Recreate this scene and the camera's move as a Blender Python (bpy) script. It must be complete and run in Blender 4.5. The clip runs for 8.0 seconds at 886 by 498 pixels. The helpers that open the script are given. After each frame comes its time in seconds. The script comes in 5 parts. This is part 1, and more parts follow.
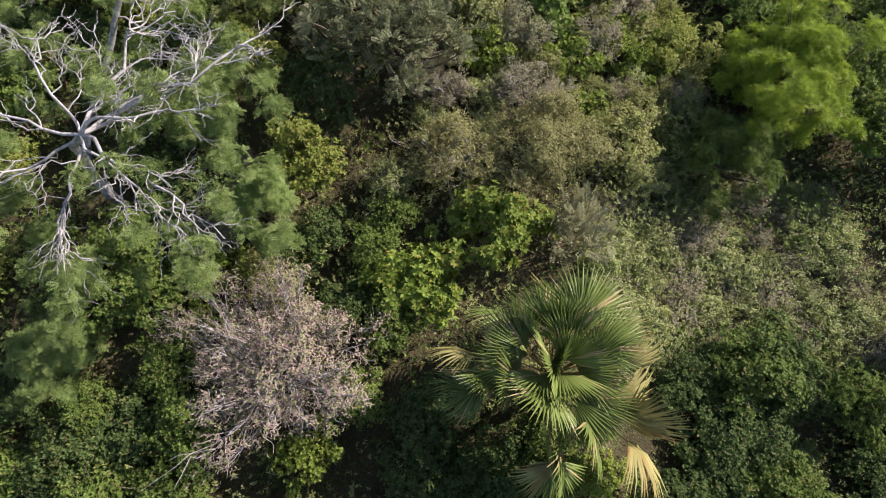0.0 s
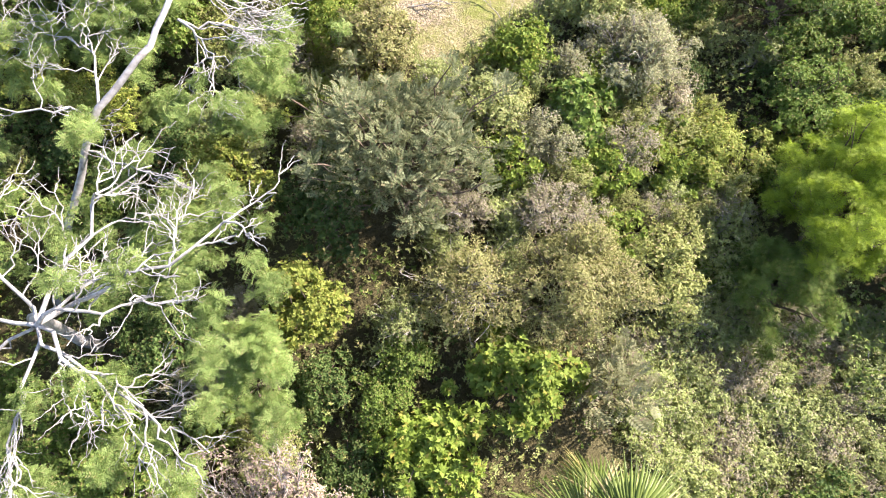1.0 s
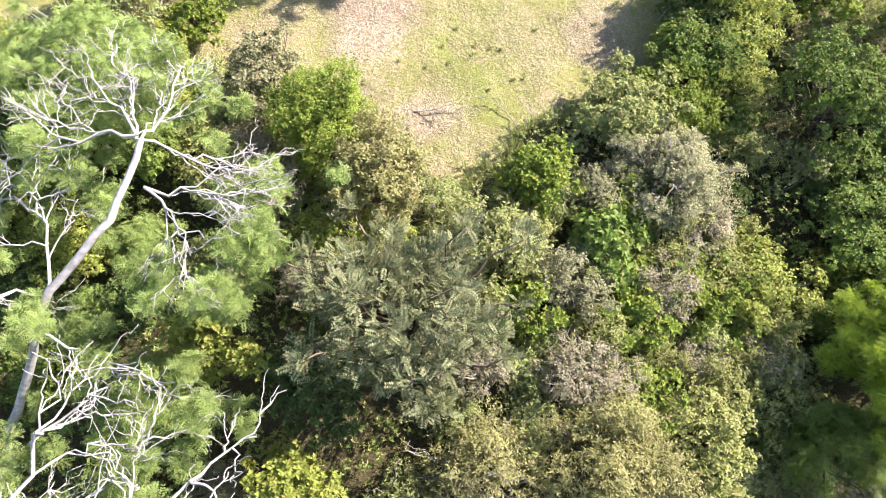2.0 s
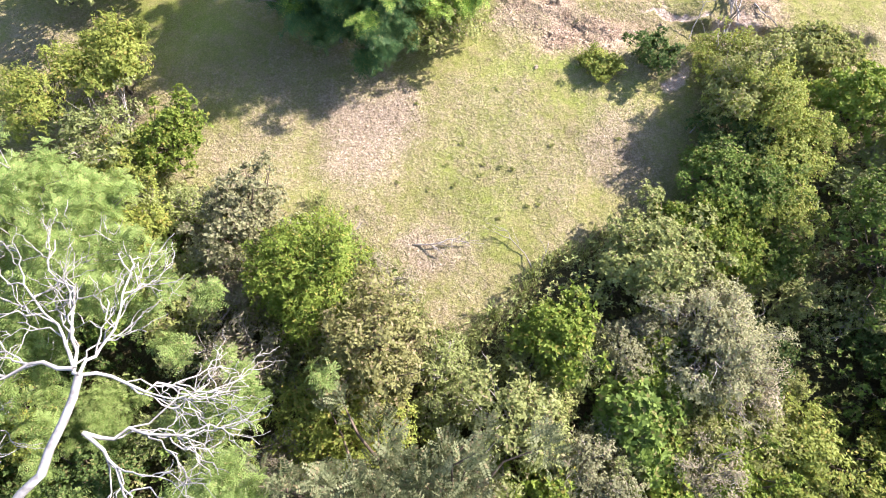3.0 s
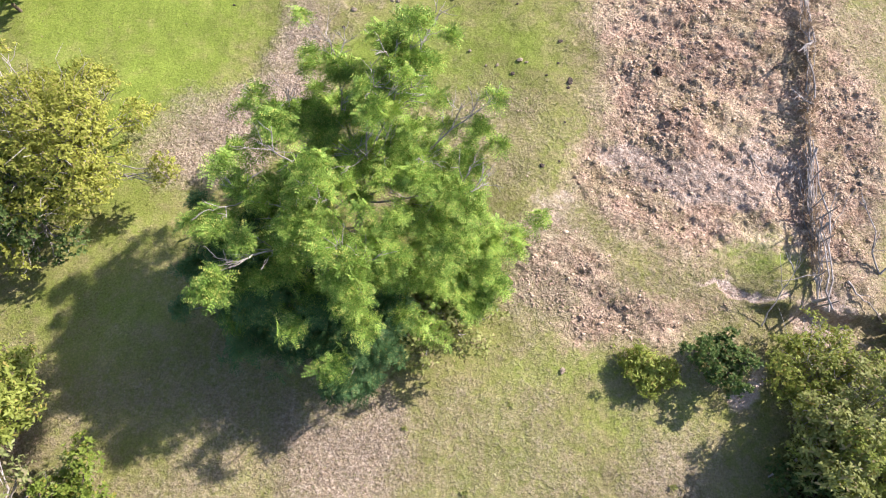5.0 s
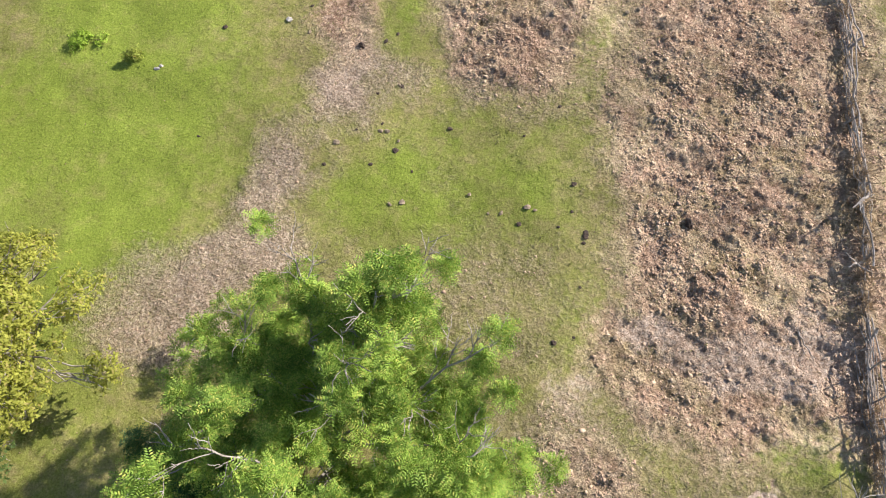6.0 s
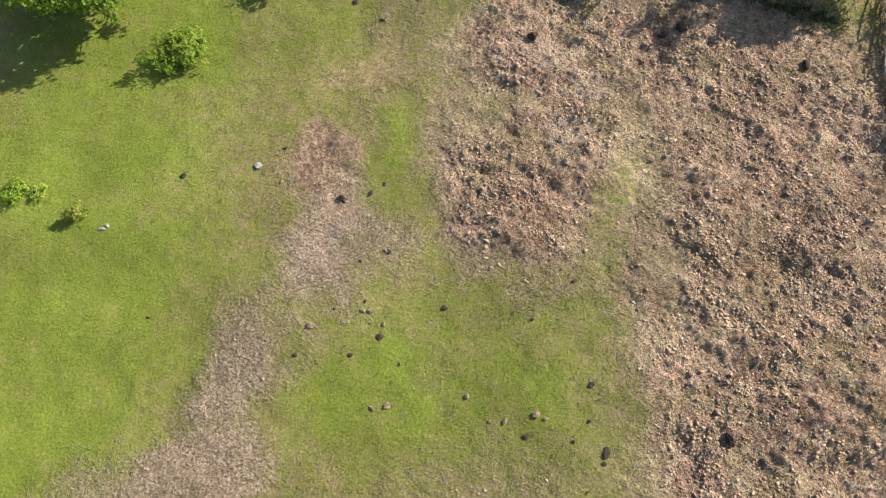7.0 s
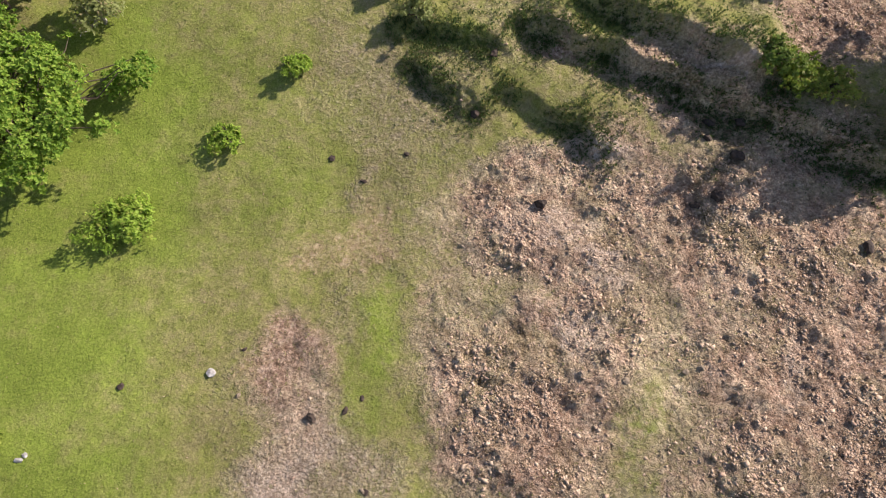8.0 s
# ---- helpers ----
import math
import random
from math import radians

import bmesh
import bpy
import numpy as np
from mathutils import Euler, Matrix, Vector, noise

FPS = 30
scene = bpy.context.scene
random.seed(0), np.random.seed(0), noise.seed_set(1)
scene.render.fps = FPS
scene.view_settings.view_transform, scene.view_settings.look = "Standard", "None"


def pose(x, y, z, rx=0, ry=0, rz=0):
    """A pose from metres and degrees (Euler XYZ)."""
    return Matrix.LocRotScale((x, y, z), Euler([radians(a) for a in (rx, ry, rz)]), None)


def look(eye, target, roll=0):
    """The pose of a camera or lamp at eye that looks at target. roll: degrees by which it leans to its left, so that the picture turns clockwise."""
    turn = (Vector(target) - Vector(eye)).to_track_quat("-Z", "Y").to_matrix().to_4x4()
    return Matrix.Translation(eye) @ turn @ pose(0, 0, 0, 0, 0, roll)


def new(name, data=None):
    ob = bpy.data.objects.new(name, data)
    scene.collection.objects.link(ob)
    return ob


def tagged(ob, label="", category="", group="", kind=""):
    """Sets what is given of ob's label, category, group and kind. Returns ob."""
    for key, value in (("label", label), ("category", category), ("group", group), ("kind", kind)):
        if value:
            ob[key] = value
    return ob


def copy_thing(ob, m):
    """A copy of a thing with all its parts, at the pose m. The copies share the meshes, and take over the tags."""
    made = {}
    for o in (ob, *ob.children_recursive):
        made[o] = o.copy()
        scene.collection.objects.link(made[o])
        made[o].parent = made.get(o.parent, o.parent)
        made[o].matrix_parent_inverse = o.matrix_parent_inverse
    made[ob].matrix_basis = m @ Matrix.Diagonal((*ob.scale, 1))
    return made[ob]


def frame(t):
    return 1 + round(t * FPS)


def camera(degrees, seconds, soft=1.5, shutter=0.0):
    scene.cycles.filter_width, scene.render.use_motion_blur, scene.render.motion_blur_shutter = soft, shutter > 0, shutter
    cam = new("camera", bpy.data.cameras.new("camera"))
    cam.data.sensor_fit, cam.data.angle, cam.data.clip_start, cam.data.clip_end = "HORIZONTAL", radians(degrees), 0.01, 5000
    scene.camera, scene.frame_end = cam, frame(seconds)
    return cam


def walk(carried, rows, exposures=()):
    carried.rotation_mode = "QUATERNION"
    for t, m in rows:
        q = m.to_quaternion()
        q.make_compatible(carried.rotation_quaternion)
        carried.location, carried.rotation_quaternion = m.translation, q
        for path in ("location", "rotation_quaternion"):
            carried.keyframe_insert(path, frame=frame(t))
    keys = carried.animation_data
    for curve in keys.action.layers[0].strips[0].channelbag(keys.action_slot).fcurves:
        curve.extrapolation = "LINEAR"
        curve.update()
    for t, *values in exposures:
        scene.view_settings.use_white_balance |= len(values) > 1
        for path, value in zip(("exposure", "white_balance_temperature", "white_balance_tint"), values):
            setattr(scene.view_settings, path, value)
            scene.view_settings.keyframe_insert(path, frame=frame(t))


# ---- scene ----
# ---------------- camera and flight ----------------
cam = camera(74, 8.0, soft=1.1)
FLIGHT = [
    (0.0, 0.702, 0.260, 16.021, 27.321, 0.381, -0.046),
    (0.5, 0.414, 2.401, 16.004, 27.230, 0.316, -0.202),
    (1.0, 0.197, 4.531, 15.995, 27.220, 0.234, -0.261),
    (1.5, 0.037, 6.656, 15.992, 27.259, 0.143, -0.250),
    (2.0, -0.074, 8.783, 15.994, 27.322, 0.049, -0.192),
    (2.5, -0.145, 10.919, 15.998, 27.389, -0.044, -0.107),
    (3.0, -0.186, 13.068, 16.005, 27.445, -0.131, -0.010),
    (3.5, -0.201, 15.234, 16.012, 27.481, -0.209, 0.085),
    (4.0, -0.197, 17.419, 16.019, 27.494, -0.274, 0.172),
    (4.5, -0.178, 19.624, 16.024, 27.485, -0.324, 0.244),
    (5.0, -0.148, 21.850, 16.025, 27.463, -0.357, 0.300),
    (5.5, -0.108, 24.096, 16.022, 27.441, -0.374, 0.344),
    (6.0, -0.059, 26.360, 16.014, 27.437, -0.373, 0.380),
    (6.5, -0.001, 28.638, 16.000, 27.477, -0.355, 0.420),
    (7.0, 0.066, 30.927, 15.978, 27.589, -0.322, 0.475),
    (7.5, 0.147, 33.221, 15.949, 27.811, -0.276, 0.564),
    (8.0, 0.243, 35.513, 15.910, 28.182, -0.220, 0.707),
]
EXPOSURES = [(0.0, 0.65, 6200, 25), (0.1, 0.86, 6250, 25), (0.3, 1.46, 6350, 24), (0.5, 1.86, 6400, 24), (1.5, 1.86, 6400, 23), (3.0, 1.63, 6150, 25), (3.5, 1.41, 6150, 26), (4.0, 1.31, 6100, 26), (5.5, 0.89, 6250, 21), (6.5, 0.51, 6700, 15), (7.5, 0.42, 6750, 19), (8.0, 0.46, 6550, 22)]
walk(cam, [(t, pose(x, y, z, rx, ry, rz)) for t, x, y, z, rx, ry, rz in FLIGHT], EXPOSURES)

# ---------------- sky and sun ----------------
SUN_TO = Vector((1.30, 0.60, 1.0)).normalized()
world = bpy.data.worlds.new("sky")
scene.world = world
world.use_nodes = True
wt = world.node_tree
sky = wt.nodes.new("ShaderNodeTexSky")
sky.sky_type, sky.sun_disc = "NISHITA", False
sky.sun_elevation = math.asin(SUN_TO.z)
sky.sun_rotation = math.atan2(SUN_TO.x, SUN_TO.y)
wt.links.new(sky.outputs[0], wt.nodes["Background"].inputs[0])
wt.nodes["Background"].inputs[1].default_value = 0.1
sun = new("sun", bpy.data.lights.new("sun", "SUN"))
sun.data.energy, sun.data.angle, sun.data.color = 5.0, radians(0.53), (1.0, 0.935, 0.82)
sun.matrix_world = look((40, 20, 60), Vector((40, 20, 60)) - SUN_TO)


# ---------------- noise and mesh helpers ----------------
def hash01(ix, iy, seed):
    n = (ix.astype(np.int64) * 374761393 + iy.astype(np.int64) * 668265263 + seed * 1442695041) & 0x7FFFFFFF
    n = ((n ^ (n >> 13)) * 1274126177) & 0x7FFFFFFF
    return ((n ^ (n >> 16)) & 0xFFFF) / 65535.0


def vnoise(x, y, seed=0):
    """Smooth noise from 0 to 1, one cell a unit."""
    ix, iy = np.floor(x), np.floor(y)
    fx, fy = x - ix, y - iy
    ux, uy = fx * fx * (3 - 2 * fx), fy * fy * (3 - 2 * fy)
    a, b = hash01(ix, iy, seed), hash01(ix + 1, iy, seed)
    c, d = hash01(ix, iy + 1, seed), hash01(ix + 1, iy + 1, seed)
    return (a * (1 - ux) + b * ux) * (1 - uy) + (c * (1 - ux) + d * ux) * uy


def fbm(x, y, octaves=4, seed=0):
    total, amp, norm = 0.0, 1.0, 0.0
    for k in range(octaves):
        total = total + amp * vnoise(x * 2 ** k + 17.3 * k, y * 2 ** k - 9.1 * k, seed + k)
        norm, amp = norm + amp, amp * 0.5
    return total / norm


def cells(x, y, seed=0):
    """Distance to the nearest of scattered points, one a unit square."""
    ix, iy = np.floor(x), np.floor(y)
    best = np.full(np.shape(x), 9.0)
    for dx in (-1, 0, 1):
        for dy in (-1, 0, 1):
            px, py = ix + dx + hash01(ix + dx, iy + dy, seed), iy + dy + hash01(ix + dx, iy + dy, seed + 7)
            best = np.minimum(best, np.hypot(x - px, y - py))
    return best


def smooth(a, b, v):
    t = np.clip((v - a) / (b - a), 0, 1)
    return t * t * (3 - 2 * t)


def blobs(x, y, rows):
    """Soft union of ellipses: rows of centre x, y, half sizes, turn in degrees and weight inside."""
    out = np.zeros_like(x)
    for cx, cy, rx, ry, turn, weight in rows:
        c, s = math.cos(radians(turn)), math.sin(radians(turn))
        u, v = ((x - cx) * c + (y - cy) * s) / rx, (-(x - cx) * s + (y - cy) * c) / ry
        out = np.maximum(out, weight * (1 - smooth(0.3, 1.5, np.hypot(u, v))))
    return out


def mesh_np(name, verts, faces, material, attrs=None):
    """A mesh from arrays of places and of triangles or quads."""
    me = bpy.data.meshes.new(name)
    nv, (nf, k) = len(verts), faces.shape
    me.vertices.add(nv)
    me.vertices.foreach_set("co", np.ascontiguousarray(verts, dtype=np.float32).ravel())
    me.loops.add(nf * k)
    me.loops.foreach_set("vertex_index", np.ascontiguousarray(faces, dtype=np.int32).ravel())
    me.polygons.add(nf)
    me.polygons.foreach_set("loop_start", np.arange(0, nf * k, k, dtype=np.int32))
    for key, values in (attrs or {}).items():
        layer = me.attributes.new(key, "FLOAT", "POINT")
        layer.data.foreach_set("value", np.ascontiguousarray(values, dtype=np.float32).ravel())
    me.update(calc_edges=True)
    me.materials.append(material)
    return me


def put(name, me, parent=None, label=""):
    ob = new(name, me)
    if parent is not None:
        ob.parent = parent
    return tagged(ob, label)


def tube_arrays(points, radii, sides=5):
    """A tapered tube along a line of points."""
    points = np.asarray(points, float)
    n = len(points)
    tang = np.gradient(points, axis=0)
    tang /= np.linalg.norm(tang, axis=1, keepdims=True) + 1e-9
    ref = np.where(np.abs(tang[:, 2:3]) > 0.8, np.array([[1.0, 0, 0]]), np.array([[0, 0, 1.0]]))
    a = np.cross(tang, ref)
    a /= np.linalg.norm(a, axis=1, keepdims=True) + 1e-9
    b = np.cross(tang, a)
    ang = np.arange(sides) * 2 * math.pi / sides
    ring = a[:, None, :] * np.cos(ang)[None, :, None] + b[:, None, :] * np.sin(ang)[None, :, None]
    v = (points[:, None, :] + ring * np.asarray(radii)[:, None, None]).reshape(-1, 3)
    i, j = np.meshgrid(np.arange(n - 1), np.arange(sides), indexing="ij")
    q = np.stack([i * sides + j, i * sides + (j + 1) % sides, (i + 1) * sides + (j + 1) % sides, (i + 1) * sides + j], -1)
    return v, q.reshape(-1, 4)


def join_arrays(pieces):
    verts, faces, at = [], [], 0
    for v, f in pieces:
        verts.append(v)
        faces.append(f + at)
        at += len(v)
    return np.concatenate(verts), np.concatenate(faces)


def crooked(rng, a, b, bend=0.12, n=6, sag=0.0):
    """A wandering line from a to b."""
    a, b = np.asarray(a, float), np.asarray(b, float)
    t = np.linspace(0, 1, n)[:, None]
    d = np.linalg.norm(b - a)
    wander = np.cumsum(rng.normal(0, 1, (n, 3)), axis=0)
    wander -= wander[0] + (wander[-1] - wander[0]) * t
    line = a + (b - a) * t + wander * bend * d / math.sqrt(n)
    line[:, 2] -= sag * (4 * t * (1 - t))[:, 0] * d
    return line


# ---------------- the lie of the land ----------------
# Patches of the pasture: x, y, half sizes, turn, weight.
ROUGH = [
    (7.4, 36.1, 3.7, 7.6, 0, 1), (1.9, 37.9, 2.1, 2.2, 25, 1), (3.0, 41.5, 3.2, 1.9, 0, 0.9), (5.1, 33.1, 1.4, 1.9, 0, 0.95), (6.0, 31.8, 2.3, 2.2, 0, 1), (5.2, 29.7, 2.6, 1.25, -8, 0.95),
    (3.0, 27.6, 1.9, 1.0, -10, 0.75), (4.2, 26.6, 2.3, 0.8, 8, 0.7), (6.2, 41.2, 3.5, 2.0, 0, 1), (2.2, 41.5, 1.8, 1.8, 0, 0.95), (6.2, 43.7, 3.7, 1.1, -25, 0.8), (-2.6, 38.5, 1.2, 1.4, 0, 0.55),
    (9.2, 31.5, 1.4, 6.9, 0, 0.8), (7.0, 29.7, 3.8, 2.0, -10, 0.9), (8.6, 46.2, 2.4, 1.8, 0, 0.9), (3.4, 39.0, 1.7, 2.2, 0, 0.85), (3.0, 36.9, 1.6, 1.3, 0, 0.7), (0.6, 39.4, 1.0, 1.6, 0, 0.5),
]
PALE_TURF = [
    (-5.9, 31.2, 2.1, 1.6, 25, 1), (-4.6, 32.3, 1.6, 1.1, 35, 0.9), (-3.7, 34.2, 0.95, 1.9, -8, 0.9), (-2.5, 36.9, 1.05, 1.7, 8, 0.9), (-2.1, 23.3, 1.7, 2.2, 0, 0.8), (4.6, 22.7, 1.6, 2.1, 0, 0.6),
    (-0.1, 19.9, 1.4, 0.95, 0, 0.7), (-7.1, 24.4, 2.7, 1.1, 15, 0.35), (2.5, 27.7, 1.8, 1.9, 0, 0.65), (-1.5, 42.2, 0.7, 0.75, 0, 0.5), (-1.7, 36.7, 1.2, 1.0, 0, 0.6), (0.6, 36.6, 0.9, 0.8, -30, 0.6), (-0.4, 40.8, 0.8, 1.6, 0, 0.35),
]
RUSSET = [
    (-2.8, 38.9, 0.95, 0.95, 0, 0.9), (-1.4, 41.3, 0.8, 1.1, -20, 0.6), (2.1, 37.6, 1.5, 1.5, 20, 0.65), (6.5, 37.1, 1.7, 2.2, 0, 0.5), (8.5, 45.5, 1.5, 0.9, 0, 0.95), (2.6, 45.1, 0.65, 0.32, 0, 0.9),
    (-2.2, 40.7, 0.9, 0.5, 20, 0.6), (4.0, 43.1, 1.2, 0.7, -20, 0.5), (-9.1, 23.6, 1.0, 0.95, 0, 0.7), (4.2, 26.6, 2.3, 0.7, 8, 0.5), (2.8, 40.9, 1.3, 0.5, 0, 0.5), (9.0, 34.5, 0.8, 2.5, 0, 0.45),
]
BARE = [
    (6.2, 29.9, 1.9, 0.7, -12, 1), (4.3, 30.5, 0.7, 0.35, -12, 0.9), (7.7, 30.2, 0.8, 0.8, 0, 0.9), (2.5, 29.2, 0.7, 0.55, 0, 0.5), (6.5, 27.2, 1.1, 0.16, -14, 1), (8.3, 26.6, 0.7, 0.65, 0, 0.9),
    (3.4, 43.0, 0.7, 0.45, -20, 0.7), (2.4, 41.5, 1.4, 0.6, 0, 0.55), (2.8, 39.2, 0.6, 0.95, 0, 0.55), (3.4, 40.6, 0.75, 0.6, 0, 0.6), (6.5, 38.6, 0.4, 1.1, -10, 0.5), (-2.6, 36.6, 0.6, 0.75, 0, 0.5),
    (6.4, 25.1, 0.7, 0.3, 30, 0.9), (5.8, 44.5, 0.7, 0.15, -30, 0.8),
]
LUSH = [
    (-7.8, 36.8, 3.0, 8.6, 0, 1), (-0.4, 33.5, 2.3, 1.5, 0, 0.95), (-1.1, 39.1, 0.5, 1.8, 0, 0.7), (3.75, 37.7, 0.45, 1.5, -10, 0.62), (3.1, 36.2, 0.6, 0.5, 0, 0.5), (1.2, 35.2, 2.6, 0.5, 0, 0.5),
    (-6.7, 43.2, 2.6, 4.1, 0, 1), (-8.4, 35.3, 4.2, 3.4, 0, 1), (7.0, 28.2, 1.3, 0.55, 0, 0.75), (-7.0, 34.9, 2.8, 2.2, 0, 0.7), (-7.9, 26.5, 1.5, 0.9, 0, 0.5), (1.0, 22.1, 1.8, 3.0, 0, 0.42),
    (0.6, 33.8, 2.5, 1.5, 0, 0.8),
]
LUSH_SPOTS = [
    (-4.1, 44.8, 1.45, 1.3, 0, 0.5), (0.6, 45.5, 0.75, 0.33, -15, 0.5), (3.7, 45.5, 1.3, 0.26, -25, 0.5), (-0.1, 42.3, 0.7, 1.1, 0, 0.35), (4.2, 24.4, 1.6, 0.65, 0, 0.5), (-9.0, 26.5, 1.7, 0.7, 10, 0.5),
    (2.4, 25.5, 1.6, 0.5, 0, 0.45), (-3.3, 22.0, 1.7, 1.6, 0, 0.25), (2.9, 30.8, 0.7, 1.1, 0, 0.35), (-1.2, 38.2, 0.45, 1.1, 0, 0.5), (-3.0, 42.6, 1.6, 2.0, 0, 0.5),
]
# Scarps of the eroded bank: two ends and the height of the step, which faces the foot of the slope.
SCARPS = [
    (1.6, 44.45, 3.7, 43.05, 0.20), (-0.5, 45.0, 1.0, 43.95, 0.17), (2.0, 45.75, 6.2, 43.8, 0.36), (5.7, 44.2, 9.2, 42.3, 0.34), (3.3, 46.1, 6.8, 44.2, 0.34), (-0.8, 45.9, 1.5, 45.2, 0.2),
]
# Low worn edges of the dry slope, and of the gully's rim.
EDGES = [
    (0.25, 37.6, 2.15, 36.2, 0.049), (4.85, 37.1, 6.0, 35.95, 0.046), (-2.65, 39.7, -1.9, 38.45, 0.046), (3.6, 36.2, 4.3, 35.4, 0.033), (1.2, 27.9, 2.7, 27.7, 0.039), (2.3, 27.2, 4.4, 26.7, 0.046),
    (7.0, 26.9, 12.5, 26.2, 0.240), (4.6, 33.0, 5.6, 32.3, 0.046), (1.1, 40.7, 3.4, 40.9, 0.052), (6.6, 38.6, 7.6, 37.2, 0.039), (7.2, 36.6, 8.6, 35.0, 0.039), (0.6, 39.9, 2.2, 39.2, 0.046), (5.2, 40.4, 7.4, 39.4, 0.033),
    (2.2, 39.3, 3.4, 37.8, 0.039),
]


def scarps(x, y):
    z = np.zeros_like(x)
    for ax, ay, bx, by, rise in SCARPS + EDGES:
        dx, dy = bx - ax, by - ay
        length = math.hypot(dx, dy)
        u = ((x - ax) * dx + (y - ay) * dy) / length
        v = (-(x - ax) * dy + (y - ay) * dx) / length + 0.7 * (fbm(x * 1.6, y * 1.6, 6, 71) - 0.5)
        ends = smooth(-0.5, 0.5, u) * smooth(-0.5, 0.5, length - u)
        z += rise * ends * (smooth(-0.16, 0.06, v) - smooth(0.0, 2.2 + 7 * max(0.0, rise - 0.22), v)) - 0.3 * rise * ends * np.exp(-((v + 0.4) / 0.3) ** 2)
    return z


def thicket(x, y):
    """1 where scrub covers the ground."""
    edge = 18.3 + 0.9 * np.clip(np.abs(x - 0.5) - 1.0, 0, 2.2) + 1.6 * smooth(-5, -8, x) + 4.2 * smooth(6.3, 7.6, x) - 1.0 * np.exp(-((x - 0.3) / 0.8) ** 2)
    far = smooth(27, 19, np.abs(x) + 5 * fbm(x * 0.2, y * 0.2, 2, 6)) * smooth(-16, -9, y + 4 * fbm(x * 0.2, y * 0.2, 2, 7))
    return far * (1 - smooth(-0.7, 0.7, y - edge + 2.4 * (fbm(x * 0.8, y * 0.8, 4, 5) - 0.5)))


def field(x, y):
    """1 on the open weedy patch within the scrub."""
    return blobs(x + 1.2 * (fbm(x * 0.8, y * 0.8, 3, 15) - 0.5), y + 1.2 * (fbm(x * 0.8, y * 0.8, 3, 16) - 0.5), [(8.9, 7.6, 3.6, 2.6, 0, 1.0), (5.6, 7.0, 1.6, 1.4, 0, 0.8)])


def warped(x, y, rows, reach, scale, seed):
    """Patches whose edges wander by up to reach."""
    return blobs(x + reach * (fbm(x * scale, y * scale, 5, seed) - 0.5), y + reach * (fbm(x * scale + 40, y * scale, 5, seed + 1) - 0.5), rows)


def roughness_at(x, y):
    """1 on the trodden, cloddy slope."""
    return warped(x, y, ROUGH, 1.9, 0.8, 31) * (1 - 0.6 * warped(x, y, LUSH[3:5], 1.0, 1.3, 33))


def dryness(x, y):
    """How dry the grass is, and how lush."""
    lush = np.maximum(warped(x, y, LUSH, 1.5, 1.1, 33), warped(x, y, LUSH_SPOTS, 1.2, 1.3, 34))
    lush = lush * (0.62 + 0.38 * smooth(0.30, 0.58, fbm(x * 0.9, y * 0.9, 5, 37)))
    pale = warped(x, y, PALE_TURF, 1.7, 0.9, 45)
    base = 0.42 * smooth(0.25, 0.75, fbm(x * 0.5, y * 0.5, 5, 39)) * smooth(-6, -1, x + 4 * (1 - smooth(28, 31, y)))
    base = np.maximum(base, (0.14 + 0.34 * smooth(0.3, 0.7, fbm(x * 0.45, y * 0.45, 4, 49))) * (1 - smooth(26, 29, y)))
    return np.clip(np.maximum(np.maximum(roughness_at(x, y), pale), base) * (1 - 0.8 * lush * (1 - 0.5 * pale)), 0, 1), lush


def bareness(x, y):
    return warped(x, y, BARE, 1.0, 1.7, 35)


def slope_height(x, y):
    """The broad lie of the land."""
    near = np.where(np.abs(y) < 60, y, np.sign(y) * (60 + 40 * np.tanh((np.abs(y) - 60) / 40.0)))
    z = 0.137 * near
    z = z - 1.2 * smooth(3.5, 8.5, x) * (1 - smooth(15.0, 23.5, y)) * smooth(-40, 0, y)
    z = z + 0.055 * np.clip(x, 0, 9) * smooth(25, 33, y) + 0.3 * smooth(-2.5, -7, x) * smooth(12, 20, y) * (1 - smooth(26, 34, y))
    z = z + 0.75 * smooth(41, 47.5, y) * (1 - smooth(60, 80, y))
    return z


def plates(x, y, scale, level, seed):
    """Raised crusts with crisp edges, 0 between them."""
    return smooth(level, level + 0.07, fbm(x * scale, y * scale, 5, seed))


def clods(x, y):
    """Crusts of dry turf and earth on the trodden slope, 0 between them and 1 on the highest."""
    wx, wy = x + 0.25 * fbm(x * 2.1, y * 2.1, 3, 89), y + 0.25 * fbm(x * 2.1 + 7, y * 2.1, 3, 90)
    return 0.22 * plates(wx, wy, 1.7, 0.47, 91) + 0.34 * plates(wx, wy, 3.6, 0.47, 95) + 0.30 * plates(wx, wy, 7.5, 0.48, 99)


def crumble(x, y):
    """Lumpy, trodden relief a hand wide."""
    wx, wy = x + 0.10 * fbm(x * 5, y * 5, 2, 61), y + 0.10 * fbm(x * 5 + 9, y * 5, 2, 62)
    grain = (1 - smooth(0.1, 0.8, cells(wx * 8.5, wy * 8.5, 63))) * (0.3 + 0.7 * smooth(0.35, 0.62, fbm(x * 2.7, y * 2.7, 2, 65)))
    return 0.024 * grain + 0.05 * (fbm(x * 5.5, y * 5.5, 4, 67) - 0.5)


